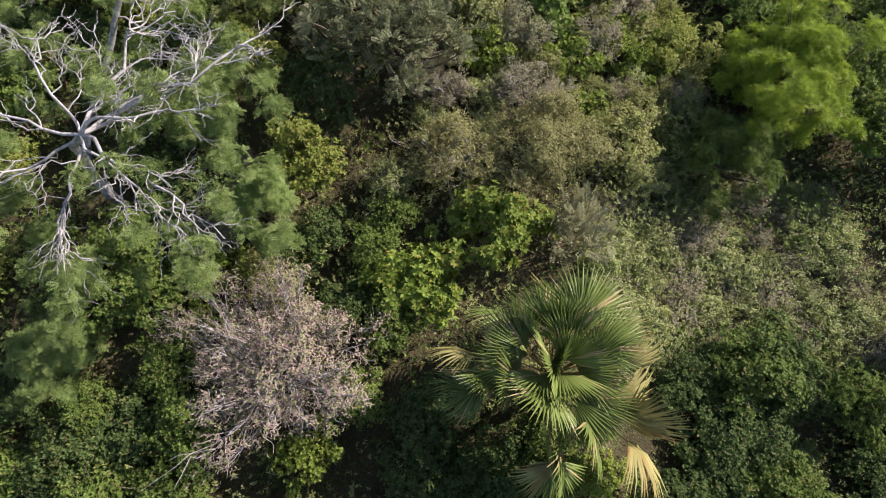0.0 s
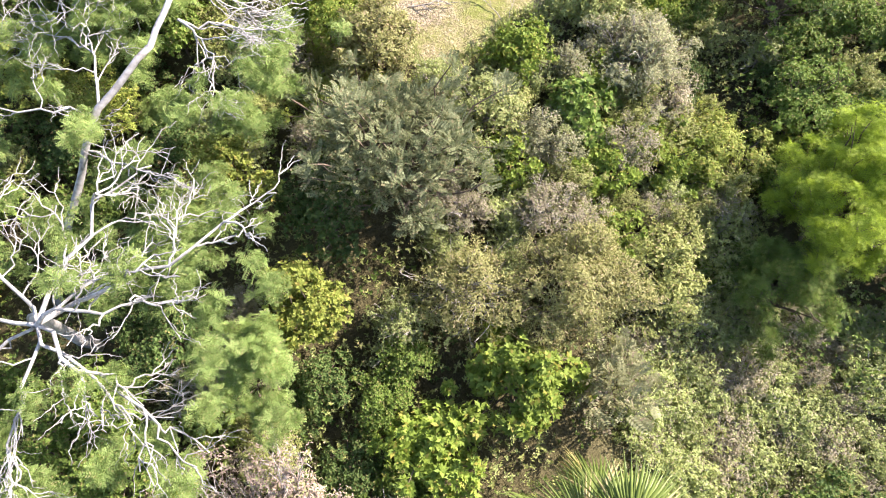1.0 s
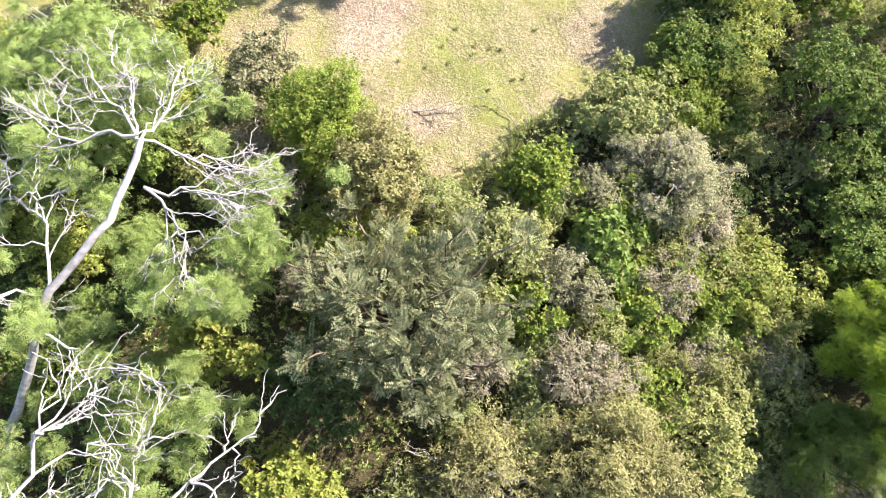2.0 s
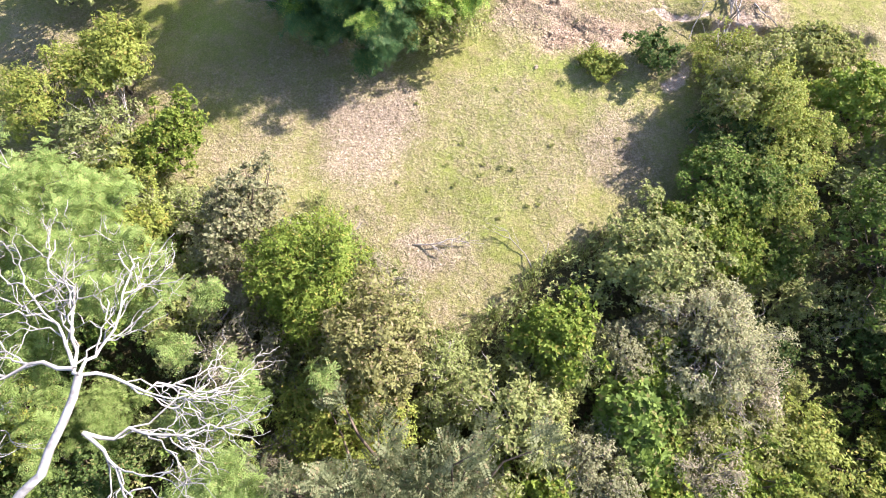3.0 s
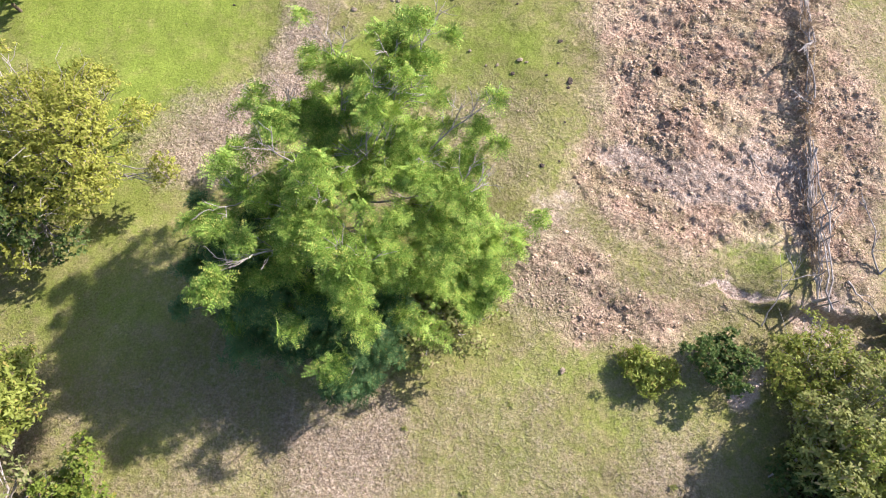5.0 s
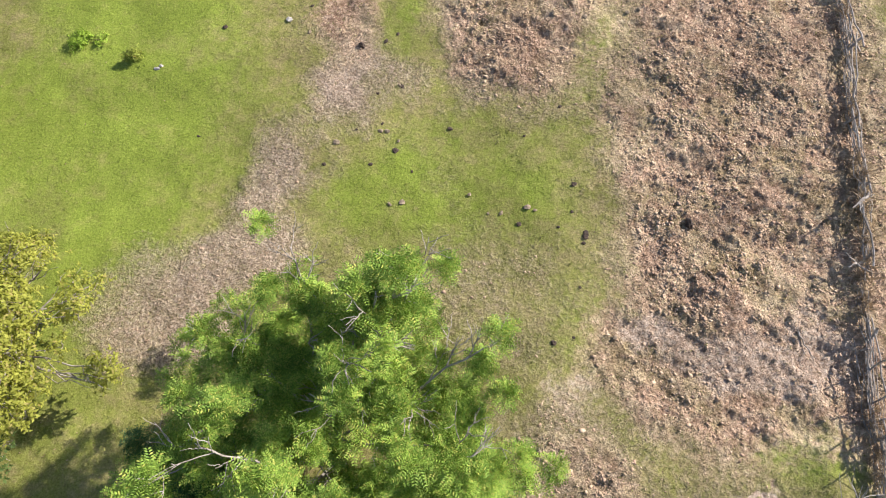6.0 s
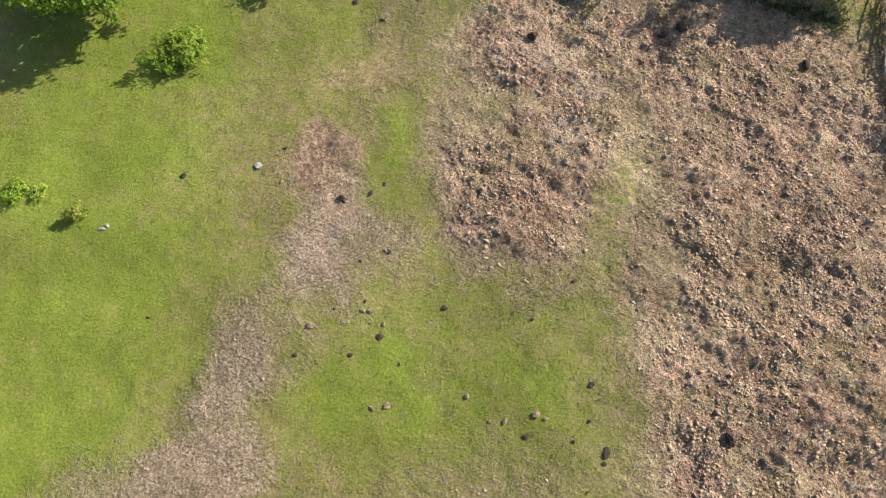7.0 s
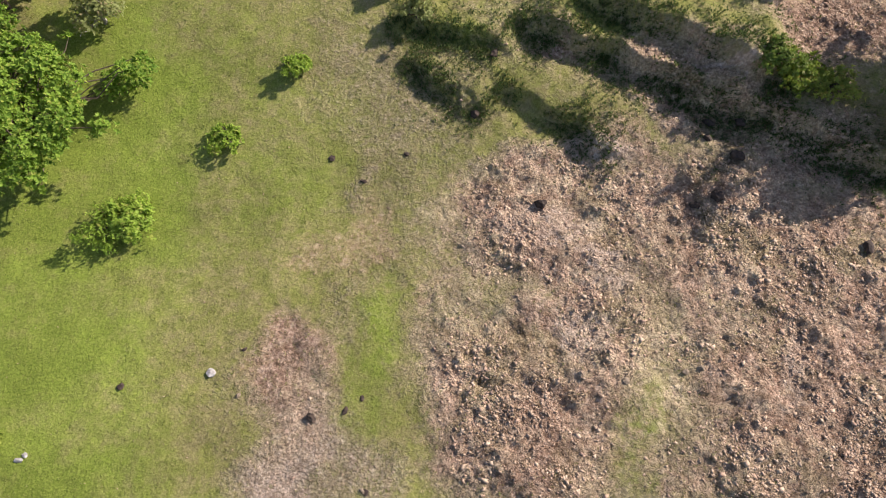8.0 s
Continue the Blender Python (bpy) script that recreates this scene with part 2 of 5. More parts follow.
def height(x, y):
    x, y = np.asarray(x, float), np.asarray(y, float)
    near = np.exp(-(np.clip(np.abs(x) - 16, 0, None) / 12) ** 2) * np.exp(-(np.clip(np.abs(y - 24) - 30, 0, None) / 12) ** 2)
    dry, _ = dryness(x, y)
    rough = smooth(0.15, 1.0, roughness_at(x, y))
    z = slope_height(x, y) + 0.12 * (fbm(x * 0.35, y * 0.35, 3, 41) - 0.5)
    treads = np.abs(fbm(x * 1.0 + 0.5 * fbm(x * 2, y * 2, 2, 97), y * 1.5 + 0.5 * x, 4, 98) - 0.5) * 2
    relief = 0.40 * (fbm(x * 0.65, y * 0.8, 4, 43) - 0.5) - 0.13 * treads + 0.06 * (fbm(x * 2.6, y * 2.6, 4, 53) - 0.5) + 0.06 * clods(x, y) + 0.9 * crumble(x, y)
    z = z + near * (rough * relief + (1 - rough) * (0.05 * (fbm(x * 2.6, y * 2.6, 4, 53) - 0.5) + dry * (0.05 * clods(x, y) + 0.5 * crumble(x, y))))
    z = z - near * 0.05 * bareness(x, y) + near * scarps(x, y)
    return z


CACHE_X, CACHE_Y = np.arange(-20, 20.05, 0.1), np.arange(-6, 56.05, 0.1)
CACHE = height(*np.meshgrid(CACHE_X, CACHE_Y))


def ground_at(x, y):
    """The ground's height, from a grid of tenths of a metre."""
    u, v = min(max((x + 20) / 0.1, 0), 398.9), min(max((y + 6) / 0.1, 0), 618.9)
    i, j = int(u), int(v)
    a, b = u - i, v - j
    return float((CACHE[j, i] * (1 - a) + CACHE[j, i + 1] * a) * (1 - b) + (CACHE[j + 1, i] * (1 - a) + CACHE[j + 1, i + 1] * a) * b)


# ---------------- materials ----------------
def material(name):
    m = bpy.data.materials.new(name)
    m.use_nodes = True
    return m, m.node_tree.nodes, m.node_tree.links, m.node_tree.nodes["Principled BSDF"]


def ramp(nodes, stops):
    r = nodes.new("ShaderNodeValToRGB")
    while len(r.color_ramp.elements) < len(stops):
        r.color_ramp.elements.new(0.5)
    for e, (p, c) in zip(r.color_ramp.elements, stops):
        e.position, e.color = p, (*c, 1)
    return r


def mix_rgb(nodes, links, fac, a, b, blend="MIX"):
    m = nodes.new("ShaderNodeMix")
    m.data_type, m.blend_type = "RGBA", blend
    for socket, value in ((m.inputs[0], fac), (m.inputs[6], a), (m.inputs[7], b)):
        if hasattr(value, "is_output"):
            links.new(value, socket)
        elif isinstance(value, tuple):
            socket.default_value = (*value, 1)
        else:
            socket.default_value = value
    return m.outputs[2]


def leaf_material(name, dark, light, old, rough=0.62, thin=0.40, old_share=0.10):
    """Leaf colour that runs from dark to light from leaf to leaf, with a few old leaves."""
    m, nodes, links, bsdf = material(name)
    geo, info, tex = nodes.new("ShaderNodeNewGeometry"), nodes.new("ShaderNodeObjectInfo"), nodes.new("ShaderNodeTexCoord")
    patch = nodes.new("ShaderNodeTexNoise")
    patch.inputs["Scale"].default_value, patch.inputs["Detail"].default_value = 1.6, 2
    links.new(tex.outputs["Object"], patch.inputs["Vector"])
    spread = nodes.new("ShaderNodeMath")
    spread.operation = "MULTIPLY_ADD"
    links.new(patch.outputs[0], spread.inputs[0])
    spread.inputs[1].default_value = 1.1
    less = nodes.new("ShaderNodeMath")
    less.operation = "MULTIPLY_ADD"
    links.new(geo.outputs["Random Per Island"], less.inputs[0])
    less.inputs[1].default_value, less.inputs[2].default_value = 0.6, -0.38
    links.new(less.outputs[0], spread.inputs[2])
    span = [tuple(d + (l - d) * k for d, l in zip(dark, light)) for k in (0.15, 0.72)]
    tone = ramp(nodes, [(0.15, span[0]), (0.85, span[1])])
    links.new(spread.outputs[0], tone.inputs[0])
    aged = nodes.new("ShaderNodeMath")
    aged.operation = "GREATER_THAN"
    frac = nodes.new("ShaderNodeMath")
    frac.operation = "FRACT"
    mul = nodes.new("ShaderNodeMath")
    mul.operation = "MULTIPLY"
    mul.inputs[1].default_value = 37.7
    links.new(geo.outputs["Random Per Island"], mul.inputs[0])
    links.new(mul.outputs[0], frac.inputs[0])
    links.new(frac.outputs[0], aged.inputs[0])
    aged.inputs[1].default_value = 1 - old_share
    col = mix_rgb(nodes, links, aged.outputs[0], tone.outputs[0], tuple(0.8 * c for c in old))
    hsv = nodes.new("ShaderNodeHueSaturation")
    links.new(col, hsv.inputs["Color"])
    val = nodes.new("ShaderNodeMapRange")
    links.new(info.outputs["Random"], val.inputs[0])
    val.inputs[3].default_value, val.inputs[4].default_value = 0.92, 1.25
    links.new(val.outputs[0], hsv.inputs["Value"])
    links.new(hsv.outputs[0], bsdf.inputs["Base Color"])
    bsdf.inputs["Roughness"].default_value = rough
    bsdf.inputs["Specular IOR Level"].default_value = 0.22
    trans, blend = nodes.new("ShaderNodeBsdfTranslucent"), nodes.new("ShaderNodeMixShader")
    links.new(hsv.outputs[0], trans.inputs[0])
    blend.inputs[0].default_value = thin
    links.new(bsdf.outputs[0], blend.inputs[1])
    links.new(trans.outputs[0], blend.inputs[2])
    links.new(blend.outputs[0], nodes["Material Output"].inputs[0])
    return m


def bark_material(name, dark, light, scale=9.0):
    m, nodes, links, bsdf = material(name)
    tex, n1, n2 = nodes.new("ShaderNodeTexCoord"), nodes.new("ShaderNodeTexNoise"), nodes.new("ShaderNodeTexNoise")
    n1.inputs["Scale"].default_value, n1.inputs["Detail"].default_value = scale, 6
    n2.inputs["Scale"].default_value, n2.inputs["Detail"].default_value = scale * 0.2, 3
    for n in (n1, n2):
        links.new(tex.outputs["Object"], n.inputs["Vector"])
    tone = ramp(nodes, [(0.3, dark), (0.65, light)])
    links.new(n1.outputs[0], tone.inputs[0])
    patch = ramp(nodes, [(0.4, (0.75, 0.75, 0.75)), (0.6, (1, 1, 1))])
    links.new(n2.outputs[0], patch.inputs[0])
    links.new(mix_rgb(nodes, links, 1.0, tone.outputs[0], patch.outputs[0], "MULTIPLY"), bsdf.inputs["Base Color"])
    bump = nodes.new("ShaderNodeBump")
    bump.inputs["Strength"].default_value, bump.inputs["Distance"].default_value = 0.5, 0.01
    links.new(n1.outputs[0], bump.inputs["Height"])
    links.new(bump.outputs[0], bsdf.inputs["Normal"])
    bsdf.inputs["Roughness"].default_value = 0.85
    return m


def ground_material():
    m, nodes, links, bsdf = material("pasture_soil_and_turf")
    tex = nodes.new("ShaderNodeTexCoord")

    def tn(scale, detail=5, rough=0.6):
        n = nodes.new("ShaderNodeTexNoise")
        n.inputs["Scale"].default_value, n.inputs["Detail"].default_value, n.inputs["Roughness"].default_value = scale, detail, rough
        links.new(tex.outputs["Object"], n.inputs["Vector"])
        return n.outputs[0]

    def attr(key):
        a = nodes.new("ShaderNodeAttribute")
        a.attribute_name = key
        return a.outputs["Fac"]

    def edge(mask, scale, rag, lo, hi):
        """A patch's mask with a ragged, soft edge."""
        add = nodes.new("ShaderNodeMath")
        add.operation = "MULTIPLY_ADD"
        links.new(tn(scale, 6, 0.68), add.inputs[0])
        add.inputs[1].default_value = rag
        less = nodes.new("ShaderNodeMath")
        less.operation = "SUBTRACT"
        links.new(mask, less.inputs[0])
        less.inputs[1].default_value = 0.5 * rag
        links.new(less.outputs[0], add.inputs[2])
        return ramp_fac(nodes, links, add.outputs[0], lo, hi)

    def tones(source, *stops):
        r = ramp(nodes, list(stops))
        links.new(source, r.inputs[0])
        return r.outputs[0]

    fine, mid, broad = tn(26, 6, 0.7), tn(3.2, 5), tn(0.5, 4)
    green = tones(fine, (0.3, (0.150, 0.168, 0.040)), (0.5, (0.220, 0.230, 0.064)), (0.7, (0.300, 0.292, 0.098)))
    olive = tones(fine, (0.3, (0.195, 0.170, 0.068)), (0.5, (0.270, 0.238, 0.106)), (0.7, (0.365, 0.318, 0.158)))
    turf = mix_rgb(nodes, links, ramp_fac(nodes, links, mid, 0.38, 0.68), green, olive)
    vivid = tones(fine, (0.3, (0.125, 0.182, 0.025)), (0.5, (0.200, 0.265, 0.042)), (0.7, (0.275, 0.330, 0.066)))
    sere = tones(fine, (0.3, (0.195, 0.215, 0.052)), (0.7, (0.325, 0.335, 0.100)))
    vivid = mix_rgb(nodes, links, ramp_fac(nodes, links, tn(1.6, 6, 0.7), 0.48, 0.74), vivid, sere)
    turf = mix_rgb(nodes, links, edge(attr("lush"), 7.0, 0.9, 0.0, 0.95), turf, vivid)
    pale = tones(tn(14, 6, 0.72), (0.33, (0.330, 0.245, 0.165)), (0.5, (0.480, 0.380, 0.278)), (0.64, (0.660, 0.550, 0.430)))
    dry_fac = edge(attr("dry"), 8.0, 1.0, 0.12, 1.0)
    col = mix_rgb(nodes, links, dry_fac, turf, pale)
    earth = tones(tn(10, 6, 0.76), (0.32, (0.270, 0.168, 0.112)), (0.5, (0.480, 0.332, 0.236)), (0.66, (0.700, 0.535, 0.405)))
    heath = tones(tn(12, 6, 0.72), (0.33, (0.215, 0.165, 0.088)), (0.5, (0.385, 0.305, 0.180)), (0.66, (0.590, 0.485, 0.310)))
    slope = mix_rgb(nodes, links, ramp_fac(nodes, links, tn(0.8, 5, 0.66), 0.47, 0.58), earth, heath)
    thatch = tones(tn(13, 6, 0.74), (0.33, (0.390, 0.295, 0.185)), (0.5, (0.590, 0.475, 0.318)), (0.65, (0.800, 0.675, 0.480)))
    crown_mask = nodes.new("ShaderNodeMath")
    crown_mask.operation = "MULTIPLY"
    links.new(attr("clod"), crown_mask.inputs[0])
    links.new(ramp_fac(nodes, links, tn(1.1, 5, 0.66), 0.42, 0.54), crown_mask.inputs[1])
    slope = mix_rgb(nodes, links, crown_mask.outputs[0], slope, thatch)
    trodden = tones(tn(2.6, 5, 0.7), (0.36, (0.66, 0.62, 0.58)), (0.5, (1.0, 1.0, 1.0)), (0.62, (1.28, 1.28, 1.26)))
    slope = mix_rgb(nodes, links, 1.0, slope, trodden, "MULTIPLY")
    col = mix_rgb(nodes, links, edge(attr("rough"), 6.0, 1.2, 0.15, 0.95), col, slope)
    russet = tones(tn(10, 6, 0.7), (0.35, (0.185, 0.108, 0.072)), (0.5, (0.375, 0.250, 0.175)), (0.63, (0.640, 0.470, 0.345)))
    col = mix_rgb(nodes, links, edge(attr("russet"), 6.0, 1.1, 0.2, 1.1), col, russet)
    soil = tones(tn(9, 6, 0.66), (0.3, (0.380, 0.265, 0.190)), (0.5, (0.560, 0.435, 0.335)), (0.7, (0.740, 0.630, 0.520)))
    col = mix_rgb(nodes, links, edge(attr("bare"), 5.0, 0.9, 0.22, 0.75), col, soil)
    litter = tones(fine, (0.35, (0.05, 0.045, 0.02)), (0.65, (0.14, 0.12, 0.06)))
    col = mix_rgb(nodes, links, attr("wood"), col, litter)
    patchy = tones(broad, (0.34, (0.82, 0.82, 0.82)), (0.66, (1.12, 1.12, 1.12)))
    col = mix_rgb(nodes, links, 1.0, col, patchy, "MULTIPLY")
    grit = tones(tn(22, 3, 0.6), (0.36, (0.72, 0.71, 0.70)), (0.5, (1.0, 1.0, 1.0)), (0.63, (1.26, 1.25, 1.22)))
    share = nodes.new("ShaderNodeMapRange")
    links.new(dry_fac, share.inputs[0])
    share.inputs[3].default_value, share.inputs[4].default_value = 0.5, 1.0
    col = mix_rgb(nodes, links, share.outputs[0], col, mix_rgb(nodes, links, 1.0, col, grit, "MULTIPLY"))
    links.new(col, bsdf.inputs["Base Color"])
    bump = nodes.new("ShaderNodeBump")
    bump.inputs["Strength"].default_value, bump.inputs["Distance"].default_value = 1.0, 0.05
    crumb = nodes.new("ShaderNodeMath")
    crumb.operation = "MULTIPLY"
    links.new(tn(15, 6, 0.7), crumb.inputs[0])
    rise = nodes.new("ShaderNodeMapRange")
    links.new(dry_fac, rise.inputs[0])
    rise.inputs[3].default_value, rise.inputs[4].default_value = 0.5, 2.4
    links.new(rise.outputs[0], crumb.inputs[1])
    crust = nodes.new("ShaderNodeMath")
    crust.operation = "MULTIPLY_ADD"
    links.new(ramp_fac(nodes, links, tn(7.5, 6, 0.62), 0.46, 0.56), crust.inputs[0])
    lift = nodes.new("ShaderNodeMapRange")
    links.new(dry_fac, lift.inputs[0])
    lift.inputs[3].default_value, lift.inputs[4].default_value = 0.0, 0.55
    links.new(lift.outputs[0], crust.inputs[1])
    links.new(crumb.outputs[0], crust.inputs[2])
    links.new(crust.outputs[0], bump.inputs["Height"])
    links.new(bump.outputs[0], bsdf.inputs["Normal"])
    bsdf.inputs["Roughness"].default_value = 0.95
    bsdf.inputs["Specular IOR Level"].default_value = 0.1
    return m


def ramp_fac(nodes, links, source, a, b):
    r = nodes.new("ShaderNodeMapRange")
    r.interpolation_type = "SMOOTHSTEP"
    links.new(source, r.inputs[0])
    r.inputs[1].default_value, r.inputs[2].default_value = a, b
    return r.outputs[0]


def stone_material(name, dark, light):
    return bark_material(name, dark, light, 14.0)


LEAF = {
    "bright": leaf_material("leaf_bright", (0.11, 0.175, 0.022), (0.32, 0.40, 0.07), (0.40, 0.37, 0.08)),
    "mid": leaf_material("leaf_mid", (0.085, 0.145, 0.025), (0.25, 0.34, 0.07), (0.32, 0.30, 0.10)),
    "dark": leaf_material("leaf_dark", (0.05, 0.095, 0.025), (0.18, 0.255, 0.07), (0.26, 0.24, 0.09)),
    "silver": leaf_material("leaf_silver", (0.05, 0.075, 0.025), (0.36, 0.38, 0.205), (0.30, 0.26, 0.14)),
    "white": leaf_material("leaf_white", (0.18, 0.19, 0.085), (0.46, 0.46, 0.255), (0.40, 0.33, 0.22)),
    "grey": leaf_material("leaf_grey_green", (0.17, 0.20, 0.06), (0.42, 0.46, 0.175), (0.42, 0.36, 0.18)),
    "olive": leaf_material("leaf_olive", (0.17, 0.195, 0.05), (0.42, 0.45, 0.15), (0.42, 0.36, 0.17), old_share=0.10),
    "yellow": leaf_material("leaf_yellow", (0.16, 0.205, 0.035), (0.42, 0.47, 0.10), (0.46, 0.40, 0.10)),
    "pink": leaf_material("leaf_dry_pink", (0.21, 0.155, 0.115), (0.44, 0.345, 0.28), (0.30, 0.33, 0.13), thin=0.15, old_share=0.25),
    "feather": leaf_material("leaf_feather", (0.14, 0.22, 0.05), (0.36, 0.46, 0.145), (0.42, 0.42, 0.16), thin=0.42),
    "fresh": leaf_material("leaf_fresh", (0.075, 0.17, 0.025), (0.46, 0.64, 0.11), (0.54, 0.58, 0.13), thin=0.28, old_share=0.15),
    "khaki": leaf_material("leaf_khaki", (0.15, 0.15, 0.045), (0.42, 0.42, 0.165), (0.46, 0.38, 0.20), old_share=0.12),
    # Darkened leaf: shade on the pasture tree's near side, put into the colour.
    "deep": leaf_material("leaf_shade_darkened", (0.03, 0.085, 0.028), (0.15, 0.27, 0.085), (0.26, 0.30, 0.09), thin=0.25),
    "gold": leaf_material("leaf_gold", (0.22, 0.25, 0.035), (0.58, 0.60, 0.12), (0.52, 0.46, 0.14)),
    "sunny": leaf_material("leaf_sunny", (0.17, 0.29, 0.03), (0.54, 0.72, 0.115), (0.52, 0.58, 0.12)),
    "vivid": leaf_material("leaf_vivid", (0.07, 0.16, 0.018), (0.38, 0.54, 0.075), (0.42, 0.50, 0.09)),
    "lime": leaf_material("leaf_lime", (0.14, 0.22, 0.02), (0.46, 0.57, 0.06), (0.40, 0.46, 0.08), old_share=0.06),
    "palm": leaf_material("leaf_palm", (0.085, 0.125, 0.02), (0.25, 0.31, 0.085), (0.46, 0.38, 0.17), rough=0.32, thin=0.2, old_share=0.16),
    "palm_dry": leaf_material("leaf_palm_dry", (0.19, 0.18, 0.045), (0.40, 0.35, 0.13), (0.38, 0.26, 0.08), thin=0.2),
    "grass": leaf_material("blade_green", (0.19, 0.225, 0.05), (0.25, 0.28, 0.07), (0.29, 0.27, 0.11), thin=0.3),
    "scrub": leaf_material("leaf_scrub", (0.20, 0.245, 0.07), (0.43, 0.48, 0.19), (0.44, 0.40, 0.22)),
    "tan": leaf_material("leaf_tan", (0.24, 0.21, 0.13), (0.48, 0.42, 0.30), (0.34, 0.36, 0.16), old_share=0.3),
    "straw": leaf_material("blade_straw", (0.28, 0.20, 0.12), (0.52, 0.41, 0.27), (0.34, 0.25, 0.16), thin=0.15),
}
BARK = {
    "white": bark_material("bark_white", (0.29, 0.272, 0.245), (0.53, 0.508, 0.47)),
    "grey": bark_material("bark_grey", (0.16, 0.13, 0.10), (0.40, 0.36, 0.30)),
    "brown": bark_material("bark_brown", (0.07, 0.05, 0.035), (0.20, 0.15, 0.10)),
    "dead": bark_material("dead_wood", (0.22, 0.185, 0.15), (0.52, 0.48, 0.43)),
}
GROUND = ground_material()
CRUMB = leaf_material("dry_crumbs", (0.25, 0.17, 0.115), (0.62, 0.48, 0.345), (0.46, 0.32, 0.23), rough=0.95, thin=0.0, old_share=0.2)
STONE = stone_material("field_stone", (0.16, 0.12, 0.08), (0.40, 0.32, 0.22))
PALE = stone_material("pale_stone", (0.30, 0.28, 0.25), (0.55, 0.53, 0.49))
# Dung colour, also given to lumps that stand for a hole or shadowed stones.
DUNG = stone_material("dark_dung", (0.025, 0.017, 0.012), (0.09, 0.06, 0.042))


# ---------------- ground ----------------
def spaced(stretches, reach):
    """Even steps over each stretch, given by its start and step, then ever wider ones out to reach."""
    core = np.concatenate([np.arange(a, b - 0.3 * step, step) for (a, step), (b, _) in zip(stretches[:-1], stretches[1:])] + [[stretches[-1][0]]])
    fine = stretches[-1][1]
    out, step, at = [], fine, core[-1]
    while at < reach:
        step *= 1.28
        at += step
        out.append(at)
    back, step, at = [], fine, core[0]
    while at > -reach:
        step *= 1.28
        at -= step
        back.append(at)
    return np.concatenate([back[::-1], core, out])


def build_ground():
    xs, ys = spaced([(-12.5, 0.12), (-6.5, 0.06), (0.0, 0.036), (10.4, 0.12), (13.0, 0.12)], 2500), spaced([(17.0, 0.1), (26.0, 0.036), (47.0, 0.1), (48.6, 0.1)], 2500)
    gx, gy = np.meshgrid(xs, ys)
    fx, fy = gx.ravel(), gy.ravel()
    z = height(fx, fy)
    n, k = len(ys), len(xs)
    i, j = np.meshgrid(np.arange(n - 1), np.arange(k - 1), indexing="ij")
    q = np.stack([i * k + j, i * k + j + 1, (i + 1) * k + j + 1, (i + 1) * k + j], -1).reshape(-1, 4)
    dry, lush = dryness(fx, fy)
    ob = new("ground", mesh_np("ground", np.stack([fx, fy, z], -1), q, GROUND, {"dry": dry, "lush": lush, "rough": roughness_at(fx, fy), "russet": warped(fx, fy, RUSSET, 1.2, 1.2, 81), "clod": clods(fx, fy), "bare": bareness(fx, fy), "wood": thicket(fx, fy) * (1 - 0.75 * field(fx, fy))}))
    tagged(ob, "sloping pasture of green turf, dry grass and pinkish bare soil", "ground", kind="structure")


build_ground()


# ---------------- leaves ----------------
def diamond(length, width, fold=0.15):
    """One leaf along x, folded along its rib."""
    return np.array([[0, 0, 0], [length * 0.45, -width / 2, fold * width], [length, 0, -0.06 * length], [length * 0.45, width / 2, fold * width]])


def tilt(v, deg):
    c, s = math.cos(radians(deg)), math.sin(radians(deg))
    return v @ np.array([[c, 0, s], [0, 1, 0], [-s, 0, c]])


def spin(v, deg):
    c, s = math.cos(radians(deg)), math.sin(radians(deg))
    return v @ np.array([[c, s, 0], [-s, c, 0], [0, 0, 1]])


def rosette(count, length, width, up=35, seed=0):
    """Leaves that stand round a twig's tip; the twig points along z."""
    rng = np.random.default_rng(seed)
    return np.concatenate([spin(tilt(diamond(length * rng.uniform(0.75, 1.1), width), up + rng.uniform(-18, 18)), k * 360 / count + rng.uniform(-20, 20)) for k in range(count)])


def pinnate(pairs, length, leaflet, width, droop=0.25):
    """A feather of leaflets along x."""
    out = []
    for k in range(pairs):
        t = (k + 0.7) / pairs
        size = leaflet * (1 - 0.55 * abs(t - 0.45))
        for side in (-1, 1):
            v = spin(diamond(size, width), side * 62)
            out.append(v + np.array([t * length, 0, -droop * length * t * t]))
    return np.concatenate(out)


def spray(count, length, leaf, width, seed=0):
    """A twig along z with single leaves all along it."""
    rng = np.random.default_rng(seed)
    return np.concatenate([spin(tilt(diamond(leaf * rng.uniform(0.7, 1.2), width), rng.uniform(5, 60)), k * 137.5) + np.array([0, 0, length * k / count]) for k in range(count)])


def fern(fronds, length, pairs, leaflet, width, up=22, seed=0):
    """A whorl of feathered fronds round a twig's tip; the twig points along z."""
    rng = np.random.default_rng(seed)
    return np.concatenate([spin(tilt(pinnate(pairs, length * rng.uniform(0.75, 1.1), leaflet, width, 0.35), up + rng.uniform(-20, 22)), k * 360 / fronds + rng.uniform(-18, 18)) for k in range(fronds)])


